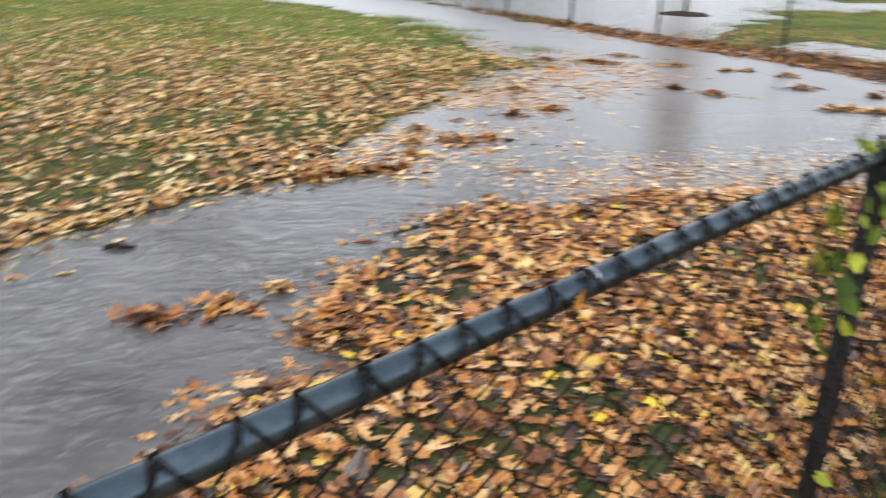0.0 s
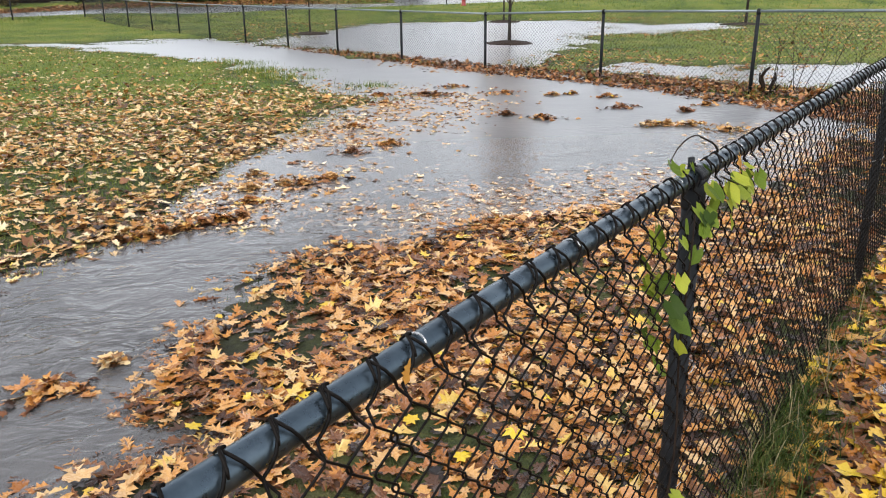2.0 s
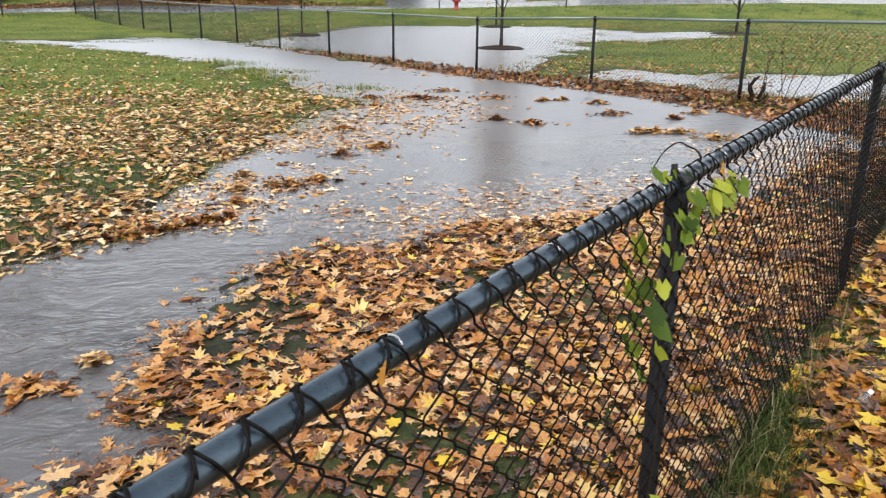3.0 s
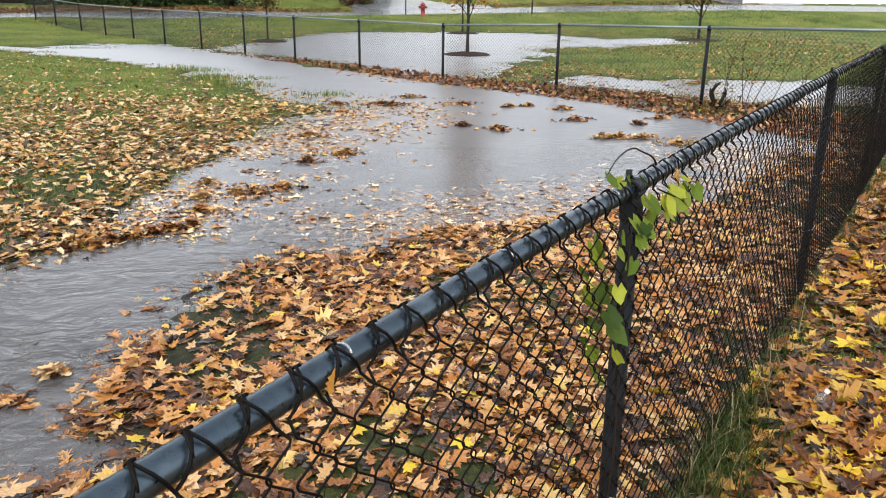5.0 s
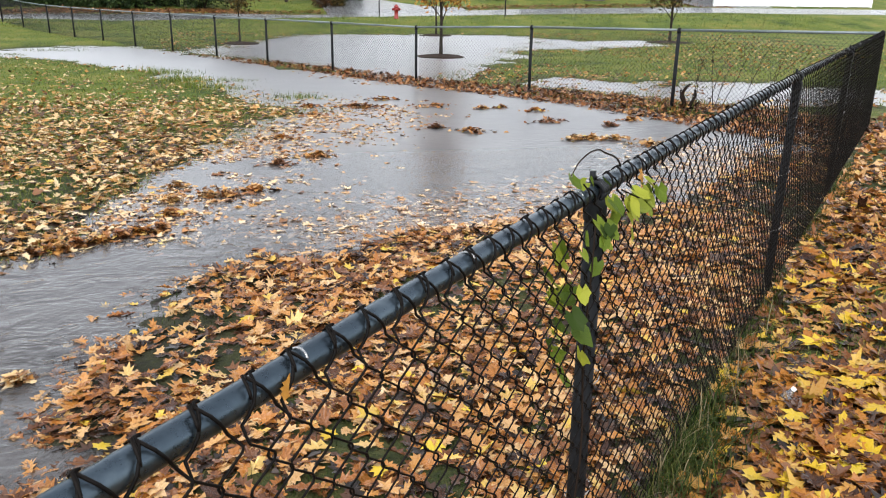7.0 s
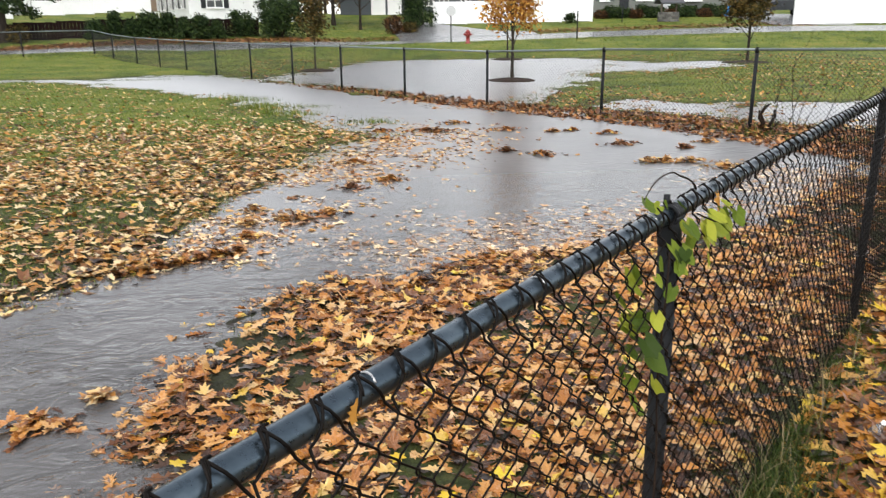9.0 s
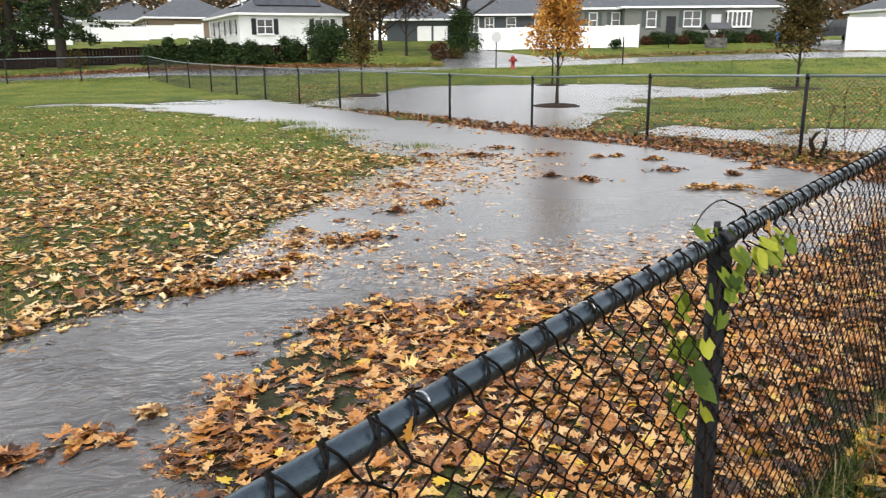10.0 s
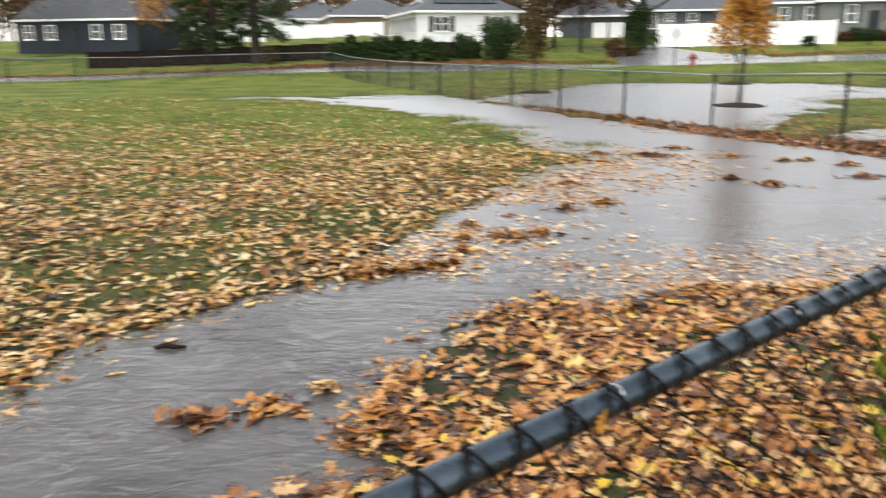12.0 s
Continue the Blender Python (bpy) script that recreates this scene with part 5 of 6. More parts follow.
def mulch_ring(at, r, seed):
    rnd, (x, y) = random.Random(seed), at
    z = max(land_at(x, y), 0.0)
    g = Geo().lathe([(r * 1.0, -0.08), (r * 0.9, 0.0), (r * 0.7, 0.025), (r * 0.4, 0.05), (0.1, 0.07)], 28, (x, y, z + 0.015))
    g.v = [(a + rnd.uniform(-1, 1) * 0.05 * r, b + rnd.uniform(-1, 1) * 0.05 * r, c + rnd.uniform(-1, 1) * 0.018) for a, b, c in g.v]
    tagged(new("mulch_ring", g.mesh("mulch_ring", M_MULCH, True)), "dark mulch bed round a young tree", "mulch", "mulch rings")


for k, (p, r) in enumerate((((5.86, 24.1), 0.78), ((8.6, 37.0), 0.8), ((17.6, 31.7), 1.1), ((-0.12, 30.5), 0.75))):
    mulch_ring(p, r, 50 + k)
tree("orange_tree", (5.86, 24.1), 5.4, 0.055, 0.22, 30, 0.62, M_ORANGE, 6500, (0.045, 0.085), "young street tree with orange autumn leaves", 3, 0.16, column=True)
tree("orange_tree", (8.6, 37.0), 3.6, 0.05, 0.32, 12, 0.8, M_ORANGE, 1100, (0.06, 0.10), "slim young tree with few orange leaves", 5, 0.2, column=True)
tree("young_tree", (17.6, 31.7), 5.6, 0.06, 0.17, 36, 0.78, M_OLIVE, 9500, (0.05, 0.10), "young park tree with thinning olive-brown leaves", 7, 0.2, column=True)
tree("young_tree", (-0.12, 30.5), 2.7, 0.04, 0.36, 18, 0.42, M_OLIVE, 1700, (0.04, 0.08), "young park tree with dark olive leaves", 9, 0.13, column=True)
tree("bare_tree", (2.8, 60.0), 7.0, 0.10, 0.2, 26, 2.4, M_RUSSET, 11000, (0.06, 0.13), "small dark red-brown tree on the corner lawn", 11, 0.35)
tree("dark_tree", (0.9, 63.0), 8.0, 0.16, 0.16, 26, 2.5, M_RUSSET, 13000, (0.07, 0.15), "dense dark brown tree beside the white house", 97, 0.4)
tree("shade_tree", (7.4, 62.5), 9.0, 0.34, 0.26, 16, 3.6, M_RUSSET, 900, (0.09, 0.16), "large bare shade tree with dark limbs", 13, 0.5)
conifer((-18.6, 51.5), 13, 3.6, "tall dark conifer behind the board fence", 15, 0.16)
conifer((-22.5, 54), 12, 3.4, "tall dark conifer behind the board fence", 17, 0.1)
conifer((-25.0, 59), 13, 3.6, "tall dark conifer in the back yard", 93, 0.06)
tree("golden_tree", (-26.2, 57), 8.0, 0.16, 0.12, 22, 2.0, M_ORANGE, 3800, (0.09, 0.17), "tall tree with golden-orange leaves by the navy house", 21, 0.4)
tree("russet_tree", (-40, 55), 9.0, 0.2, 0.1, 22, 3.2, M_RUSSET, 5200, (0.09, 0.18), "russet-leaved tree in front of the navy house", 23, 0.5)
shrub("dark_shrub", (-2.6, 53.4), (3.2, 2.4, 2.3), M_EVERGREEN, "large dark evergreen bush", 25, 9000)
shrub("dark_shrub", (-5.0, 53.5), (1.6, 1.4, 1.5), M_EVERGREEN, "low dark evergreen bush", 26, 3000)
shrub("evergreen_column", (7.0, 60.6), (2.3, 2.0, 3.0), M_EVERGREEN, "tall clipped dark evergreen", 27, 7000, point=0.4)
shrub("corner_shrub", (4.9, 56.3), (1.5, 1.3, 1.15), M_RUSSET, "dark red-brown shrub at the street corner", 28, 1300)
shrub("corner_shrub", (6.0, 56.8), (1.3, 1.0, 0.7), M_OLIVE, "low yellow-green shrub at the street corner", 29, 900)
for k, (x, w, h) in enumerate(((-13.4, 1.1, 1.5), (-12.3, 1.0, 2.1), (-11.2, 1.3, 1.5), (-10.2, 1.7, 1.9), (-9.2, 1.2, 2.0), (-8.2, 1.1, 1.6), (-7.2, 1.2, 1.9), (-6.3, 1.0, 1.5))):
    shrub("hedge_shrub", (x, 51.6 + 0.3 * math.sin(k * 2)), (w, 1.1, h * 0.74), M_EVERGREEN, "dark green conical hedge shrub", 40 + k, 2800, point=0.75 if k % 3 else 0.25)
shrub("round_shrub", (18.9, 61.0), (0.9, 0.9, 0.8), M_EVERGREEN, "small round evergreen by the vinyl fence", 60, 600)
for k in range(17):
    shrub("garden_shrub", (22.4 + k * 0.72, 64.2 + 0.4 * math.sin(k * 3)), (1.25, 0.9, 0.65 + 0.3 * ((k * 7) % 4) / 3), M_EVERGREEN if k % 4 else M_RUSSET, "low dark garden shrub before the house", 70 + k, 1100)
shrub("fence_shrub", (-17.4, 50.6), (1.4, 0.8, 1.0), M_OLIVE, "yellow-green bush before the board fence", 81, 600)

# twigs and a stump beside the far post
tw = random.Random(5)
twig = thing("sapling", "bare thorny sapling and dark stump at the fence post", "shrub", Matrix.Translation((7.2, 12.0, land_at(7.2, 12.0))))
g = Geo()
g.tube([(-0.05, 0, -0.05), (-0.03, 0, 0.15), (-0.07, 0.02, 0.28), (-0.02, 0, 0.38), (0.05, 0, 0.43)], [0.04, 0.034, 0.030, 0.026, 0.016], 8)
g.tube([(0.02, 0, -0.05), (0.10, 0, 0.12), (0.17, 0.02, 0.22), (0.17, 0.02, 0.34)], [0.034, 0.03, 0.024, 0.012], 7)
g.tube([(-0.03, 0, 0.12), (-0.10, 0, 0.22), (-0.10, 0.02, 0.34)], [0.022, 0.018, 0.012], 7)
g.tube([(0.0, 0, 0.0), (0.16, 0, 0.06), (0.26, 0.02, 0.16)], [0.026, 0.02, 0.010], 7)
part("stump", g, M_TWIG, twig, "dark broken stump", True)
for k in range(9):
    g, tips = Geo(), []
    limb(g, (tw.uniform(0.1, 1.3), tw.uniform(-0.3, 0.5), 0), (tw.uniform(-0.3, 0.6), tw.uniform(-0.3, 0.3), 1), tw.uniform(0.5, 1.25), 0.007, 1, tw, tips, 0.7, 0.4)
    part("twig", g, M_TWIG, twig, "", True)

# far woods that close the view
wr = np.random.default_rng(77)
wr_py = random.Random(77)
g, tips = Geo(), []
for k in range(230):
    x, y = wr.uniform(-110, 110), wr.uniform(94, 140)
    h, z = wr.uniform(6.0, 10.5), land_at(x, y) - 0.3
    g.tube([(x, y, z), (x + wr.normal(0, 0.3), y, z + h * 0.5), (x + wr.normal(0, 0.6), y, z + h)], [0.22, 0.15, 0.03], 5, False)
    for j in range(9):
        u, a = wr.uniform(0.18, 0.95), wr.uniform(0, 6.28)
        l = wr.uniform(1.0, 3.4) * (1.15 - u * 0.7)
        e = (x + math.cos(a) * l, y + math.sin(a) * l, z + h * u + l * 0.5)
        g.tube([(x, y, z + h * u), e], [0.07, 0.02], 4, False)
        tips += [e, (x + math.cos(a) * l * 0.6, y + math.sin(a) * l * 0.6, z + h * u + l * 0.3)]
tagged(new("wood_trunks", g.mesh("wood_trunks", M_BARK)), "dark bare trunks of distant woods", "trees", kind="stuff")
v, q = foliage(tips, 70000, 0.95, (0.2, 0.42), 78, 0.9)
tagged(new("woods_foliage", big_mesh("woods_foliage", v, q, M_WOODS)), "brown late-autumn foliage of distant woods", "trees", kind="stuff")

# ---- houses ----
def hip_roof(w, d, h, over, z, ridge_axis="x"):
    """A hipped roof with eaves over a w by d plan, its fascia 0.16 thick."""
    X, Y = w / 2 + over, d / 2 + over
    inset = min(X, Y)
    a, b = ((-X + inset, 0, z + h), (X - inset, 0, z + h)) if X >= Y else ((0, -Y + inset, z + h), (0, Y - inset, z + h))
    vs = [(-X, -Y, z), (X, -Y, z), (X, Y, z), (-X, Y, z), a, b, (-X, -Y, z - 0.16), (X, -Y, z - 0.16), (X, Y, z - 0.16), (-X, Y, z - 0.16)]
    fs = [(0, 1, 5, 4), (2, 3, 4, 5), (1, 2, 5), (3, 0, 4)] if X >= Y else [(1, 2, 5, 4), (3, 0, 4, 5), (0, 1, 4), (2, 3, 5)]
    return Geo().add(vs, fs), Geo().add(vs, [(0, 6, 7, 1), (1, 7, 8, 2), (2, 8, 9, 3), (3, 9, 6, 0), (6, 9, 8, 7)])


def window(parent, c, w, h, face, shutters=True, panes=2, shutter_mat=None):
    """A window on a wall: frame, sill, pane bars and glass, with shutters beside. face: degrees about z, 0 looks to -y."""
    m = Matrix.Translation(c) @ pose(0, 0, 0, 0, 0, face)
    fr = Geo()
    t = 0.06
    for x, z, sx, sz in ((0, h / 2 + t / 2, w + 2 * t, t), (0, -h / 2 - t / 2, w + 2 * t, t), (-w / 2 - t / 2, 0, t, h), (w / 2 + t / 2, 0, t, h)):
        fr.box((x, -0.04, z), (sx, 0.08, sz))
    win = part("window", fr, M_TRIM, parent, "white framed window")
    win.matrix_basis = m
    part("pane", Geo().box((0, -0.012, 0), (w - 0.02, 0.016, h - 0.02)), M_PANE, win)
    part("glazing_bar", Geo().box((0, -0.045, 0), (w, 0.03, 0.05)), M_TRIM, win)
    for k in range(1, panes):
        part("glazing_bar", Geo().box((-w / 2 + w * k / panes, -0.035, 0), (0.06, 0.05, h)), M_TRIM, win)
    part("sill", Geo().box((0, -0.07, -h / 2 - t - 0.03), (w + 0.26, 0.14, 0.05)), M_TRIM, win)
    if shutters:
        for s in (-1, 1):
            g = Geo().box((s * (w / 2 + t + 0.2), -0.025, 0), (0.36, 0.05, h + 0.16))
            for k in range(8):
                g.box((s * (w / 2 + t + 0.2), -0.055, -h / 2 + h * (k + 0.5) / 8), (0.28, 0.016, h / 8 * 0.6))
            part("shutter", g, shutter_mat or M_SHUTTER, win, "dark louvred shutter")


def house(name, label, centre, w, d, turn, wall_h, wall_mat, roof_mat, roof_h, base, over=0.45):
    hz = thing(name, label, "house", Matrix.Translation((centre[0], centre[1], base)) @ pose(0, 0, 0, 0, 0, turn))
    part("wall", Geo().box((0, 0, wall_h / 2), (w, d, wall_h)), wall_mat, hz)
    part("foundation", Geo().box((0, 0, -0.6), (w - 0.06, d - 0.06, 1.2)), M_CONCRETE, hz, "grey concrete foundation")
    top, fascia = hip_roof(w, d, roof_h, over, wall_h + 0.16)
    roof = part("roof", top, roof_mat, hz)
    part("fascia", fascia, M_TRIM, roof, "white eaves and fascia")
    return hz, roof


# white house at the corner, its narrow end to the street
wh, roof = house("white_house", "white clapboard ranch house with black shutters and solar panels", (-8.13, 69.95), 8.0, 14.0, 20, 2.55, M_WHITE_SIDING, M_ROOF, 2.3, 1.62)
for x in (-2.1, 2.35):
    window(wh, (x, -7.0, 1.72), 1.15, 1.0, 0)
for y in (-5.0, -2.6, -0.2, 2.4, 4.9):
    window(wh, (-4.0, y, 1.72), 0.95, 1.0, -90)
for y in (-4.5, 0, 4.5):
    window(wh, (4.0, y, 1.72), 0.95, 1.0, 90)
slope = math.degrees(math.atan2(2.3, 4.45))
for k in range(5):
    g = Geo().box((0, 0, 0.06), (0.98, 1.62, 0.045))
    ob = part("solar_panel", g, M_PANEL, roof, "black solar panel")
    ob.matrix_basis = Matrix.Translation((-2.1 + k * 1.02, -5.75, 3.62)) @ pose(0, 0, 0, slope, 0, 0)
for k in range(5):
    ob = part("solar_panel", Geo().box((0, 0, 0.06), (1.62, 0.98, 0.045)), M_PANEL, roof, "black solar panel")
    ob.matrix_basis = Matrix.Translation((-2.5, -2.6 + k * 1.02, 3.75)) @ pose(0, 0, 0, 0, -slope, 0)
part("vent_pipe", Geo().lathe([(0.05, 0), (0.05, 0.5), (0.06, 0.52)], 10, (-3.2, -4.6, 3.0)), M_TRIM, roof)
deck = thing("deck", "small wooden side deck with railing", "deck", Matrix.Translation((-13.6, 67.5, 1.3)) @ pose(0, 0, 0, 0, 0, 20))
part("platform", Geo().box((0, 0, 0.2), (2.0, 2.4, 0.4)), M_CRATE, deck)
for x in np.linspace(-0.95, 0.95, 9):
    part("baluster", Geo().box((float(x), -1.15, 0.8), (0.06, 0.06, 0.85)), M_TRIM, deck)
part("handrail", Geo().box((0, -1.15, 1.25), (2.05, 0.1, 0.07)), M_TRIM, deck)

th, roof = house("tan_house", "tan clapboard ranch house with grey hipped roof", (-19.3, 86.9), 8.0, 16, 20, 2.55, M_TAN_SIDING, M_ROOF, 2.3, 1.95)
window(th, (2.4, -8.0, 1.8), 1.7, 1.1, 0, False, 3)
for y in (-6.5, -4.2, -2.0, 0.4, 3.0):
    window(th, (-4.0, y, 1.75), 0.9, 1.0, -90)
ph, roof = house("pale_house", "far white house with grey roof", (-27.5, 100.0), 9, 14, 6, 2.6, M_WHITE_SIDING, M_ROOF, 2.2, 2.1)
window(ph, (0, -7.0, 1.75), 1.2, 1.0, 0)
window(ph, (-2.8, -7.0, 1.75), 1.0, 1.0, 0)
for y in (-4, 0, 4):
    window(ph, (-4.5, y, 1.75), 0.95, 1.0, -90)
ph2, roof = house("pale_house", "far white house behind the conifers", (-40, 96.0), 12, 9, 4, 2.6, M_WHITE_SIDING, M_ROOF, 2.2, 2.1)
for x in (-3.6, 0, 3.6):
    window(ph2, (x, -4.5, 1.75), 1.1, 1.0, 0)

nh, roof = house("navy_house", "dark navy clapboard house with white windows", (-36.2, 64.5), 11.0, 8.0, -6, 2.55, M_NAVY_SIDING, M_ROOF_DARK, 4.2, 1.25, 0.3)
for x in (-4.3, -2.3, 1.9, 3.9):
    window(nh, (x, -4.0, 1.7), 0.85, 1.0, 0, False, 1)
part("door", Geo().box((-0.3, -4.03, 1.02), (0.95, 0.06, 2.05)), M_SHUTTER, nh, "dark front door")

gh, roof = house("slate_house", "slate-grey ranch house with white windows", (14.5, 79.0), 14.0, 9.0, -3, 2.5, M_GREY_SIDING, M_ROOF, 2.4, 2.0)
for x in (-5.8, -4.6, -3.2, -1.2, 1.4, 4.4):
    window(gh, (x, -4.5, 1.7), 0.75, 1.2, 0, False, 2 if x < -3 else 1)
gg, roof = house("garage", "grey garage with two white doors", (4.6, 76.5), 5.6, 7.0, -3, 2.3, M_GREY_SIDING, M_ROOF, 1.9, 1.75)
for x in (0.55, 2.0):
    dg = Geo().box((x, -3.53, 0.95), (1.25, 0.06, 1.75))
    for z in (0.3, 0.73, 1.16, 1.59):
        dg.box((x, -3.57, z), (1.15, 0.03, 0.36))
    part("garage_door", dg, M_TRIM, gg, "white panelled garage door")

rh, roof = house("green_house", "grey-green clapboard ranch house with white windows", (28.0, 70.5), 13.0, 9.0, -4, 2.6, M_GREEN_SIDING, M_ROOF, 2.4, 2.15)
part("wing", Geo().box((-8.0, 0.6, 1.3), (3.9, 7.8, 2.6)), M_GREEN_SIDING, rh)
top, fascia = hip_roof(5.2, 7.8, 1.9, 0.4, 2.72)
for g, mt, nm in ((top, M_ROOF, "wing_roof"), (fascia, M_TRIM, "wing_fascia")):
    part(nm, g, mt, rh).matrix_basis = Matrix.Translation((-7.6, 0.6, 0))
part("porch_room", Geo().box((8.0, 0.8, 1.15), (3.4, 5.0, 2.3)), M_GREEN_SIDING, rh, "low side room")
top, fascia = hip_roof(3.4, 5.0, 0.9, 0.3, 2.4)
for g, mt, nm in ((top, M_ROOF, "side_roof"), (fascia, M_TRIM, "side_fascia")):
    part(nm, g, mt, rh).matrix_basis = Matrix.Translation((8.0, 0.8, 0))
M_GREEN_SHUTTER = material("dark_green_shutter", [(0.3, (0.03, 0.045, 0.042)), (0.7, (0.05, 0.07, 0.065))], 4, 0.5, 0.1, 0.004)
for x, w, p in ((-8.9, 0.6, 1), (-7.0, 0.6, 1)):
    window(rh, (x, -3.3, 1.7), w, 1.15, 0, True, p, M_GREEN_SHUTTER)
for x, w, h, p, z in ((-4.3, 0.7, 1.2, 1, 1.75), (-0.9, 1.35, 1.15, 2, 1.75)):
    window(rh, (x, -4.5, z), w, h, 0, True, p, M_GREEN_SHUTTER)
window(rh, (8.0, -1.7, 1.6), 1.3, 0.55, 0, False, 2)
bay = Geo().box((2.85, -4.75, 1.08), (2.05, 0.55, 0.14)).box((2.85, -4.75, 2.3), (2.05, 0.55, 0.12))
for k in range(6):
    bay.box((1.9 + k * 0.38, -4.98, 1.7), (0.08, 0.1, 1.12))
bw = part("bay_window", bay, M_TRIM, rh, "white bay window with five lights")
for k in range(5):
    part("pane", Geo().box((2.09 + k * 0.38, -4.96, 1.7), (0.29, 0.02, 1.1)), M_PANE, bw)
part("door", Geo().box((1.1, -4.53, 1.1), (0.8, 0.06, 1.95)), M_SIGN, rh, "white front door")
part("cellar_door", Geo().box((-2.65, -4.53, 1.0), (0.8, 0.06, 1.9)), M_SHUTTER, rh, "dark side door")
part("steps", Geo().box((1.1, -5.2, 0.0), (1.6, 1.2, 0.35)).box((1.1, -5.0, 0.2), (1.5, 0.8, 0.2)), M_CONCRETE, rh)
part("chimney", Geo().box((3.0, 1.0, 4.4), (0.8, 0.6, 2.2)), M_STONE, roof)
far_r, roof = house("pale_house", "white house behind the vinyl fence", (51, 70), 11, 9, -4, 2.6, M_WHITE_SIDING, M_ROOF, 2.2, 2.0)
for x in (-3.5, -1.0, 2.5):
    window(far_r, (x, -4.5, 1.75), 1.0, 1.0, 0)

# ---- fences, signs and vehicles along the street ----
def panel_fence(name, a, b, height, label, bay, mat, base_lift=0.05, boards=False):
    """A board fence: posts with caps, rails and flat panels between."""
    f = thing(name, label, "fence")
    a, b = Vector(a), Vector(b)
    n = max(1, round((b - a).length / bay))
    yaw = math.degrees(math.atan2((b - a).y, (b - a).x))
    step = (b - a).length / n
    for k in range(n + 1):
        p = a.lerp(b, k / n)
        z = land_at(p.x, p.y)
        m = Matrix.Translation((p.x, p.y, z)) @ pose(0, 0, 0, 0, 0, yaw)
        part("post", Geo().box((0, 0, height / 2 - 0.1), (0.13, 0.13, height + 0.25), None, 0.01).box((0, 0, height + 0.05), (0.16, 0.16, 0.05), None, 0.02), mat, f).matrix_basis = m
        if k < n:
            q = a.lerp(b, (k + 0.5) / n)
            m = Matrix.Translation((q.x, q.y, land_at(q.x, q.y) + base_lift)) @ pose(0, 0, 0, 0, 0, yaw)
            for z, s in ((0.08, 0.15), (height - 0.1, 0.12)):
                part("rail", Geo().box((0, 0, z), (step - 0.13, 0.06, s)), mat, f).matrix_basis = m
            if boards:
                n_b = max(3, int(step / 0.2))
                board = Geo().box((0, 0, height / 2 + 0.02), ((step - 0.13) / n_b - 0.012, 0.03, height - 0.1), None, 0.006).mesh("board", mat)
                for j in range(n_b):
                    part("board", board, mat, f).matrix_basis = m @ pose(-step / 2 + 0.065 + (step - 0.13) * (j + 0.5) / n_b, -0.05, 0.02 * math.sin(j * 5.1 + k))
            else:
                part("panel", Geo().box((0, 0, height / 2), (step - 0.13, 0.035, height - 0.26)), mat, f).matrix_basis = m
    return f


panel_fence("vinyl_fence", (8.5, 62.3), (20.9, 62.0), 1.68, "tall white vinyl privacy fence on the corner", 2.4, M_VINYL)
panel_fence("vinyl_fence", (34.6, 56.5), (49, 57.0), 2.3, "tall white vinyl privacy fence by the driveway", 2.4, M_VINYL)
panel_fence("vinyl_fence", (-23.5, 72), (-14.5, 73.5), 1.2, "white vinyl fence between the back yards", 2.4, M_VINYL)
panel_fence("vinyl_fence", (-30, 69), (-24.5, 70), 1.8, "white vinyl fence behind the conifers", 2.4, M_VINYL)
panel_fence("board_fence", (-29.5, 50.0), (-4.0, 53.6), 1.05, "dark brown board fence along the road", 2.4, M_BROWN_FENCE, boards=True)

hyd = thing("fire_hydrant", "red cast-iron fire hydrant on the verge", "hydrant", Matrix.Translation((8.03, 44.4, land_at(8.03, 44.4) - 0.02)))
part("body", Geo().lathe([(0.17, 0), (0.17, 0.05), (0.115, 0.07), (0.105, 0.4), (0.14, 0.43), (0.14, 0.47), (0.12, 0.48), (0.11, 0.6)], 18), M_RED, hyd, "", True)
part("bonnet", Geo().lathe([(0.14, 0.58), (0.145, 0.61), (0.12, 0.67), (0.07, 0.72), (0.03, 0.735), (0.03, 0.78)], 18), M_RED, hyd, "domed bonnet with a nut", True)
for a in (0, 180, 270):
    ob = part("outlet", Geo().lathe([(0.06, 0.08), (0.06, 0.17), (0.075, 0.175), (0.075, 0.21), (0.03, 0.22), (0.02, 0.25)], 12), M_RED, hyd, "", True)
    ob.matrix_basis = Matrix.Translation((0, 0, 0.5)) @ pose(0, 0, 0, 0, 0, a) @ pose(0, 0, 0, 0, 90, 0)

sg = thing("road_sign", "octagonal road sign seen from behind on a post", "sign", Matrix.Translation((7.58, 47.6, land_at(7.58, 47.6))))
part("post", Geo().tube([(0, 0, -0.2), (0, 0, 2.05)], 0.035, 8), M_POST, sg, "dark steel sign post", True)
oct_ = [(0.31 * math.cos(math.pi / 8 + k * math.pi / 4), 0.31 * math.sin(math.pi / 8 + k * math.pi / 4)) for k in range(8)]
part("plate", Geo().add([(a, -0.045, 1.75 + b) for a, b in oct_] + [(a, -0.04, 1.75 + b) for a, b in oct_], [tuple(range(8)), tuple(range(8, 16))[::-1]] + [(i, 8 + i, 8 + (i + 1) % 8, (i + 1) % 8) for i in range(8)]), M_SIGN, sg, "bare metal back of the sign").matrix_basis = pose(0, 0, 0, 0, 0, 8)
for x, y in ((14.9, 46.5), (22.8, 60.4)):
    pl = thing("street_pole", "thin bare metal street post", "post", Matrix.Translation((x, y, land_at(x, y))))
    part("pole", Geo().tube([(0, 0, -0.2), (0, 0, 1.6)], 0.04, 8), M_POST, pl, "", True)

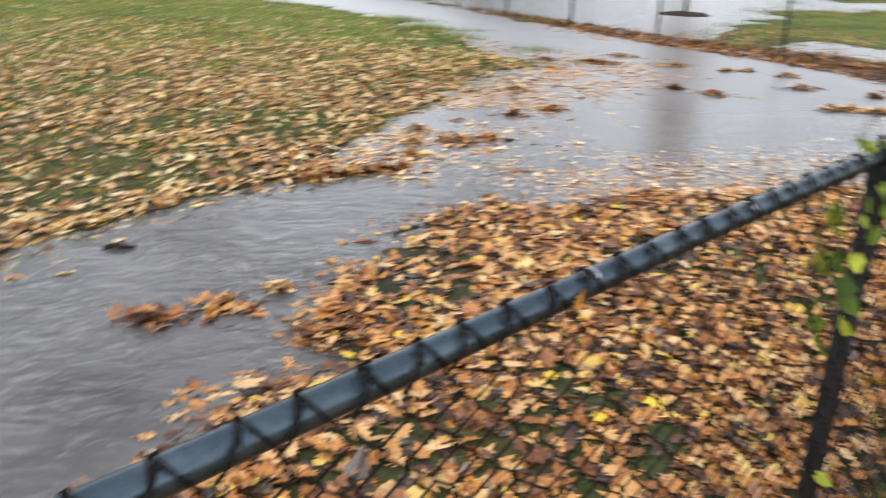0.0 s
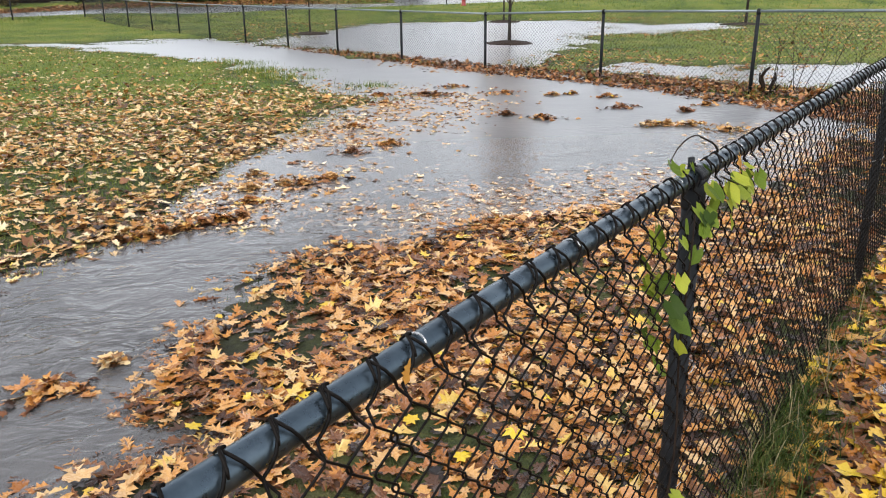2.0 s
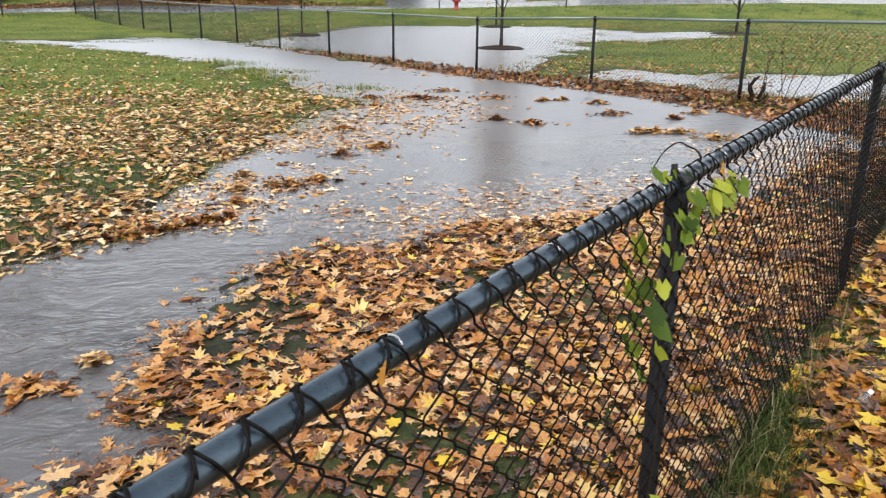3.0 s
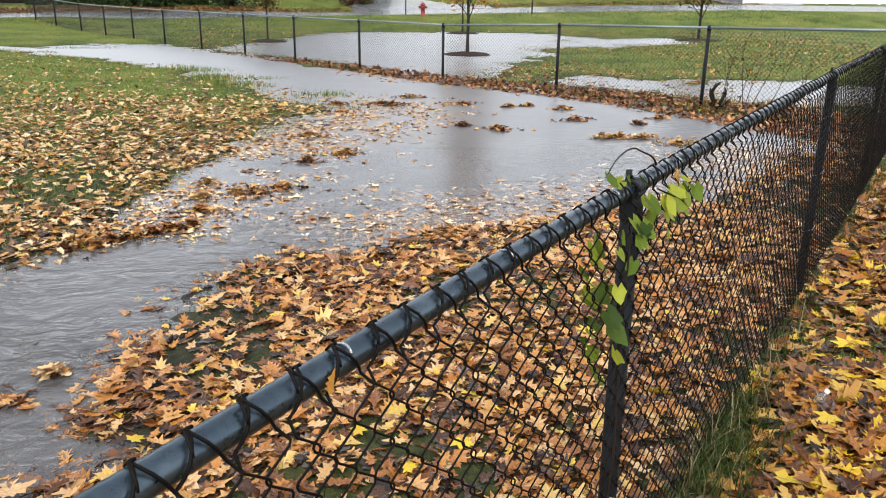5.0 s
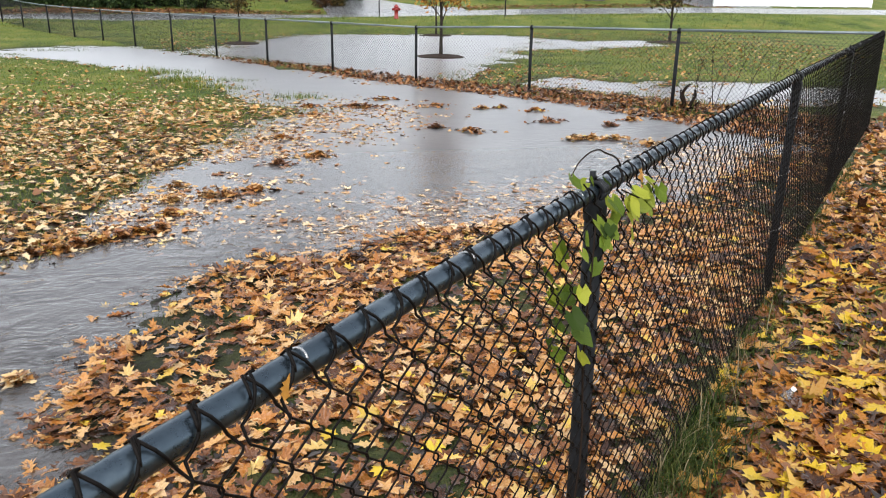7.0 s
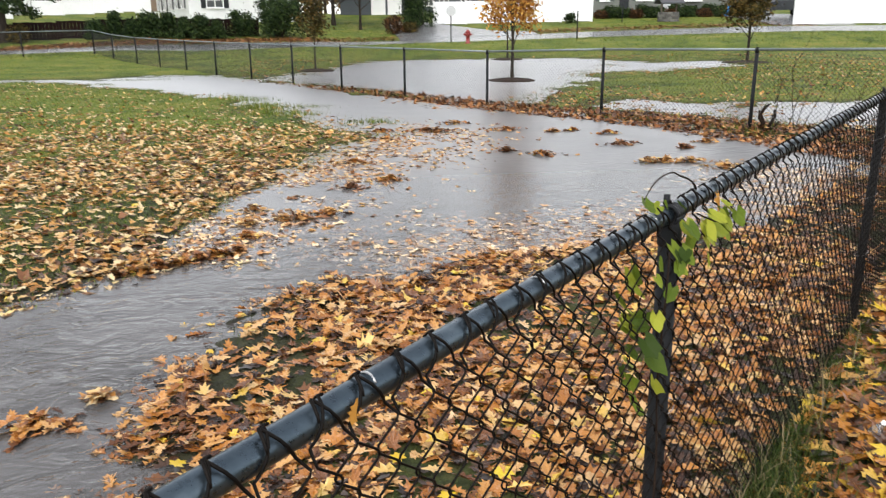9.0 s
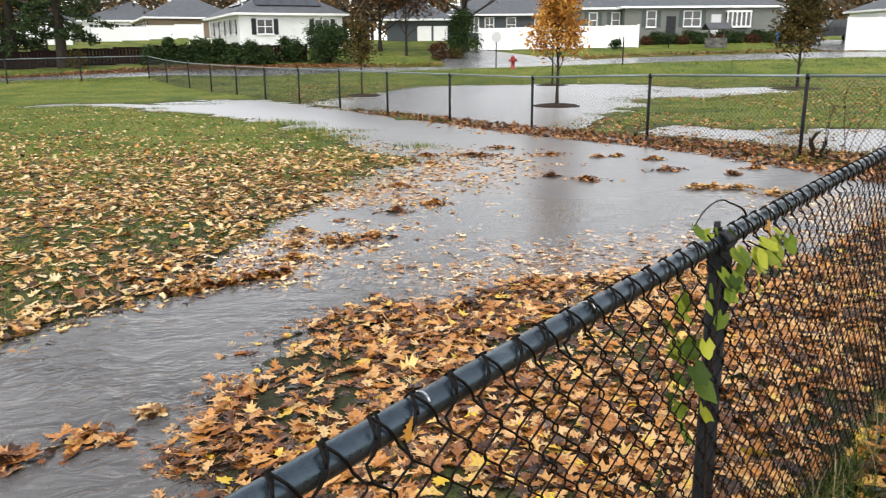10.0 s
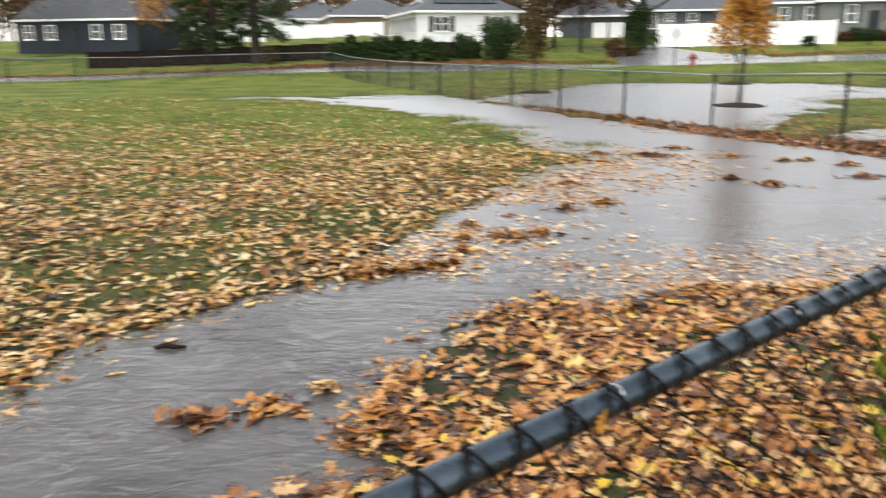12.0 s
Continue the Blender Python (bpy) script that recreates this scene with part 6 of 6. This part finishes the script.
well = thing("wishing_well", "stone garden wishing well with shingled roof", "well", Matrix.Translation((26.6, 60.6, land_at(26.6, 60.6))))
for row in range(4):
    for k in range(12):
        a = (k + 0.5 * (row % 2)) * math.pi / 6
        ob = part("stone", Geo().box((0, 0, 0), (0.36, 0.24, 0.17), None, 0.04), M_STONE, well)
        ob.matrix_basis = pose(0, 0, 0.08 + row * 0.18, 0, 0, math.degrees(a) + 90)
        ob.matrix_basis.translation = (0.68 * math.cos(a), 0.68 * math.sin(a), 0.08 + row * 0.18)
for s in (-1, 1):
    part("upright", Geo().box((s * 0.6, 0, 1.0), (0.1, 0.1, 1.2)), M_CRATE, well)
part("well_roof", Geo().add([(-0.95, -0.75, 1.4), (0.95, -0.75, 1.4), (0.95, 0, 1.85), (-0.95, 0, 1.85), (-0.95, 0.75, 1.4), (0.95, 0.75, 1.4), (-0.95, -0.75, 1.32), (0.95, -0.75, 1.32), (0.95, 0, 1.77), (-0.95, 0, 1.77), (-0.95, 0.75, 1.32), (0.95, 0.75, 1.32)],
     [(0, 1, 2, 3), (3, 2, 5, 4), (7, 6, 9, 8), (8, 9, 10, 11), (0, 6, 7, 1), (4, 5, 11, 10), (0, 3, 9, 6), (3, 4, 10, 9), (1, 7, 8, 2), (2, 8, 11, 5)]), M_ROOF_DARK, well, "dark shingled gable roof")

truck = thing("pickup_truck", "dark grey pickup truck parked in the driveway", "car", Matrix.Translation((37.6, 63.5, land_at(37.6, 63.5) + 0.05)))
prof = [(-2.6, 0.45), (-2.6, 1.0), (-2.5, 1.08), (-1.2, 1.12), (-0.55, 1.72), (0.95, 1.76), (1.15, 1.15), (2.6, 1.12), (2.65, 0.5)]
part("body", Geo().add([(x, -0.92, z) for x, z in prof] + [(x, 0.92, z) for x, z in prof], [tuple(range(9)), tuple(range(9, 18))[::-1]] + [(i, 9 + i, 9 + (i + 1) % 9, (i + 1) % 9) for i in range(9)]), M_TRUCK, truck)
for a, b in ((-0.85, 0.05), (0.12, 0.9)):
    top_a = a + 0.32 if a < 0 else a
    part("side_window", Geo().add([(a, -0.935, 1.18), (b, -0.935, 1.18), (b, -0.935, 1.62), (top_a, -0.935, 1.62), (a, -0.91, 1.18), (b, -0.91, 1.18), (b, -0.91, 1.62), (top_a, -0.91, 1.62)],
         [(0, 1, 2, 3), (7, 6, 5, 4), (0, 4, 5, 1), (1, 5, 6, 2), (2, 6, 7, 3), (3, 7, 4, 0)]), M_PANE, truck)
for x in (-1.7, 1.75):
    for y in (-0.86, 0.86):
        wheel = part("wheel", Geo().lathe([(0.24, -0.12), (0.36, -0.12), (0.39, -0.06), (0.39, 0.06), (0.36, 0.12), (0.24, 0.12)], 20), M_RUBBER, truck, "black tyre", True)
        wheel.matrix_basis = Matrix.Translation((x, y, 0.39)) @ pose(0, 0, 0, 90, 0, 0)
        part("rim", Geo().lathe([(0.05, -0.13), (0.22, -0.115), (0.24, -0.1), (0.24, 0.1), (0.22, 0.115), (0.05, 0.13)], 14), M_SIGN, wheel, "grey wheel rim", True)
for z, s in ((0.95, -1),):
    part("headlight", Geo().box((-2.58, -0.7, 0.9), (0.08, 0.34, 0.2)), M_TRIM, truck)
bin_ = thing("recycling_bin", "blue plastic recycling bin by the driveway", "bin", Matrix.Translation((33.0, 64.0, land_at(33.0, 64.0))) @ Matrix.Diagonal((0.8, 0.8, 0.8, 1)))
part("body", Geo().add([(-0.24, -0.24, 0), (0.24, -0.24, 0), (0.24, 0.24, 0), (-0.24, 0.24, 0), (-0.3, -0.32, 0.95), (0.3, -0.32, 0.95), (0.3, 0.32, 0.95), (-0.3, 0.32, 0.95)], [(3, 2, 1, 0), (0, 1, 5, 4), (1, 2, 6, 5), (2, 3, 7, 6), (3, 0, 4, 7)]), M_BLUE, bin_)
part("lid", Geo().box((0, 0, 0.99), (0.66, 0.7, 0.08), None, 0.05), M_BLUE, bin_)

# back lot: pavilion by the white fence
pav = thing("pergola", "dark wooden pergola in a back yard", "pergola", Matrix.Translation((-24.6, 63.0, land_at(-24.6, 63.0))))
for x in (-1.1, 1.1):
    for y in (-0.9, 0.9):
        part("upright", Geo().box((x, y, 1.1), (0.12, 0.12, 2.2)), M_CRATE, pav)
for k in range(6):
    part("beam", Geo().box((-1.2 + k * 0.48, 0, 2.25), (0.06, 2.4, 0.14)), M_CRATE, pav)
for k in range(8):
    part("baluster", Geo().box((-1.0 + k * 0.29, -0.9, 0.9), (0.06, 0.06, 0.8)), M_CRATE, pav)
part("handrail", Geo().box((0, -0.9, 1.32), (2.3, 0.09, 0.07)), M_CRATE, pav)
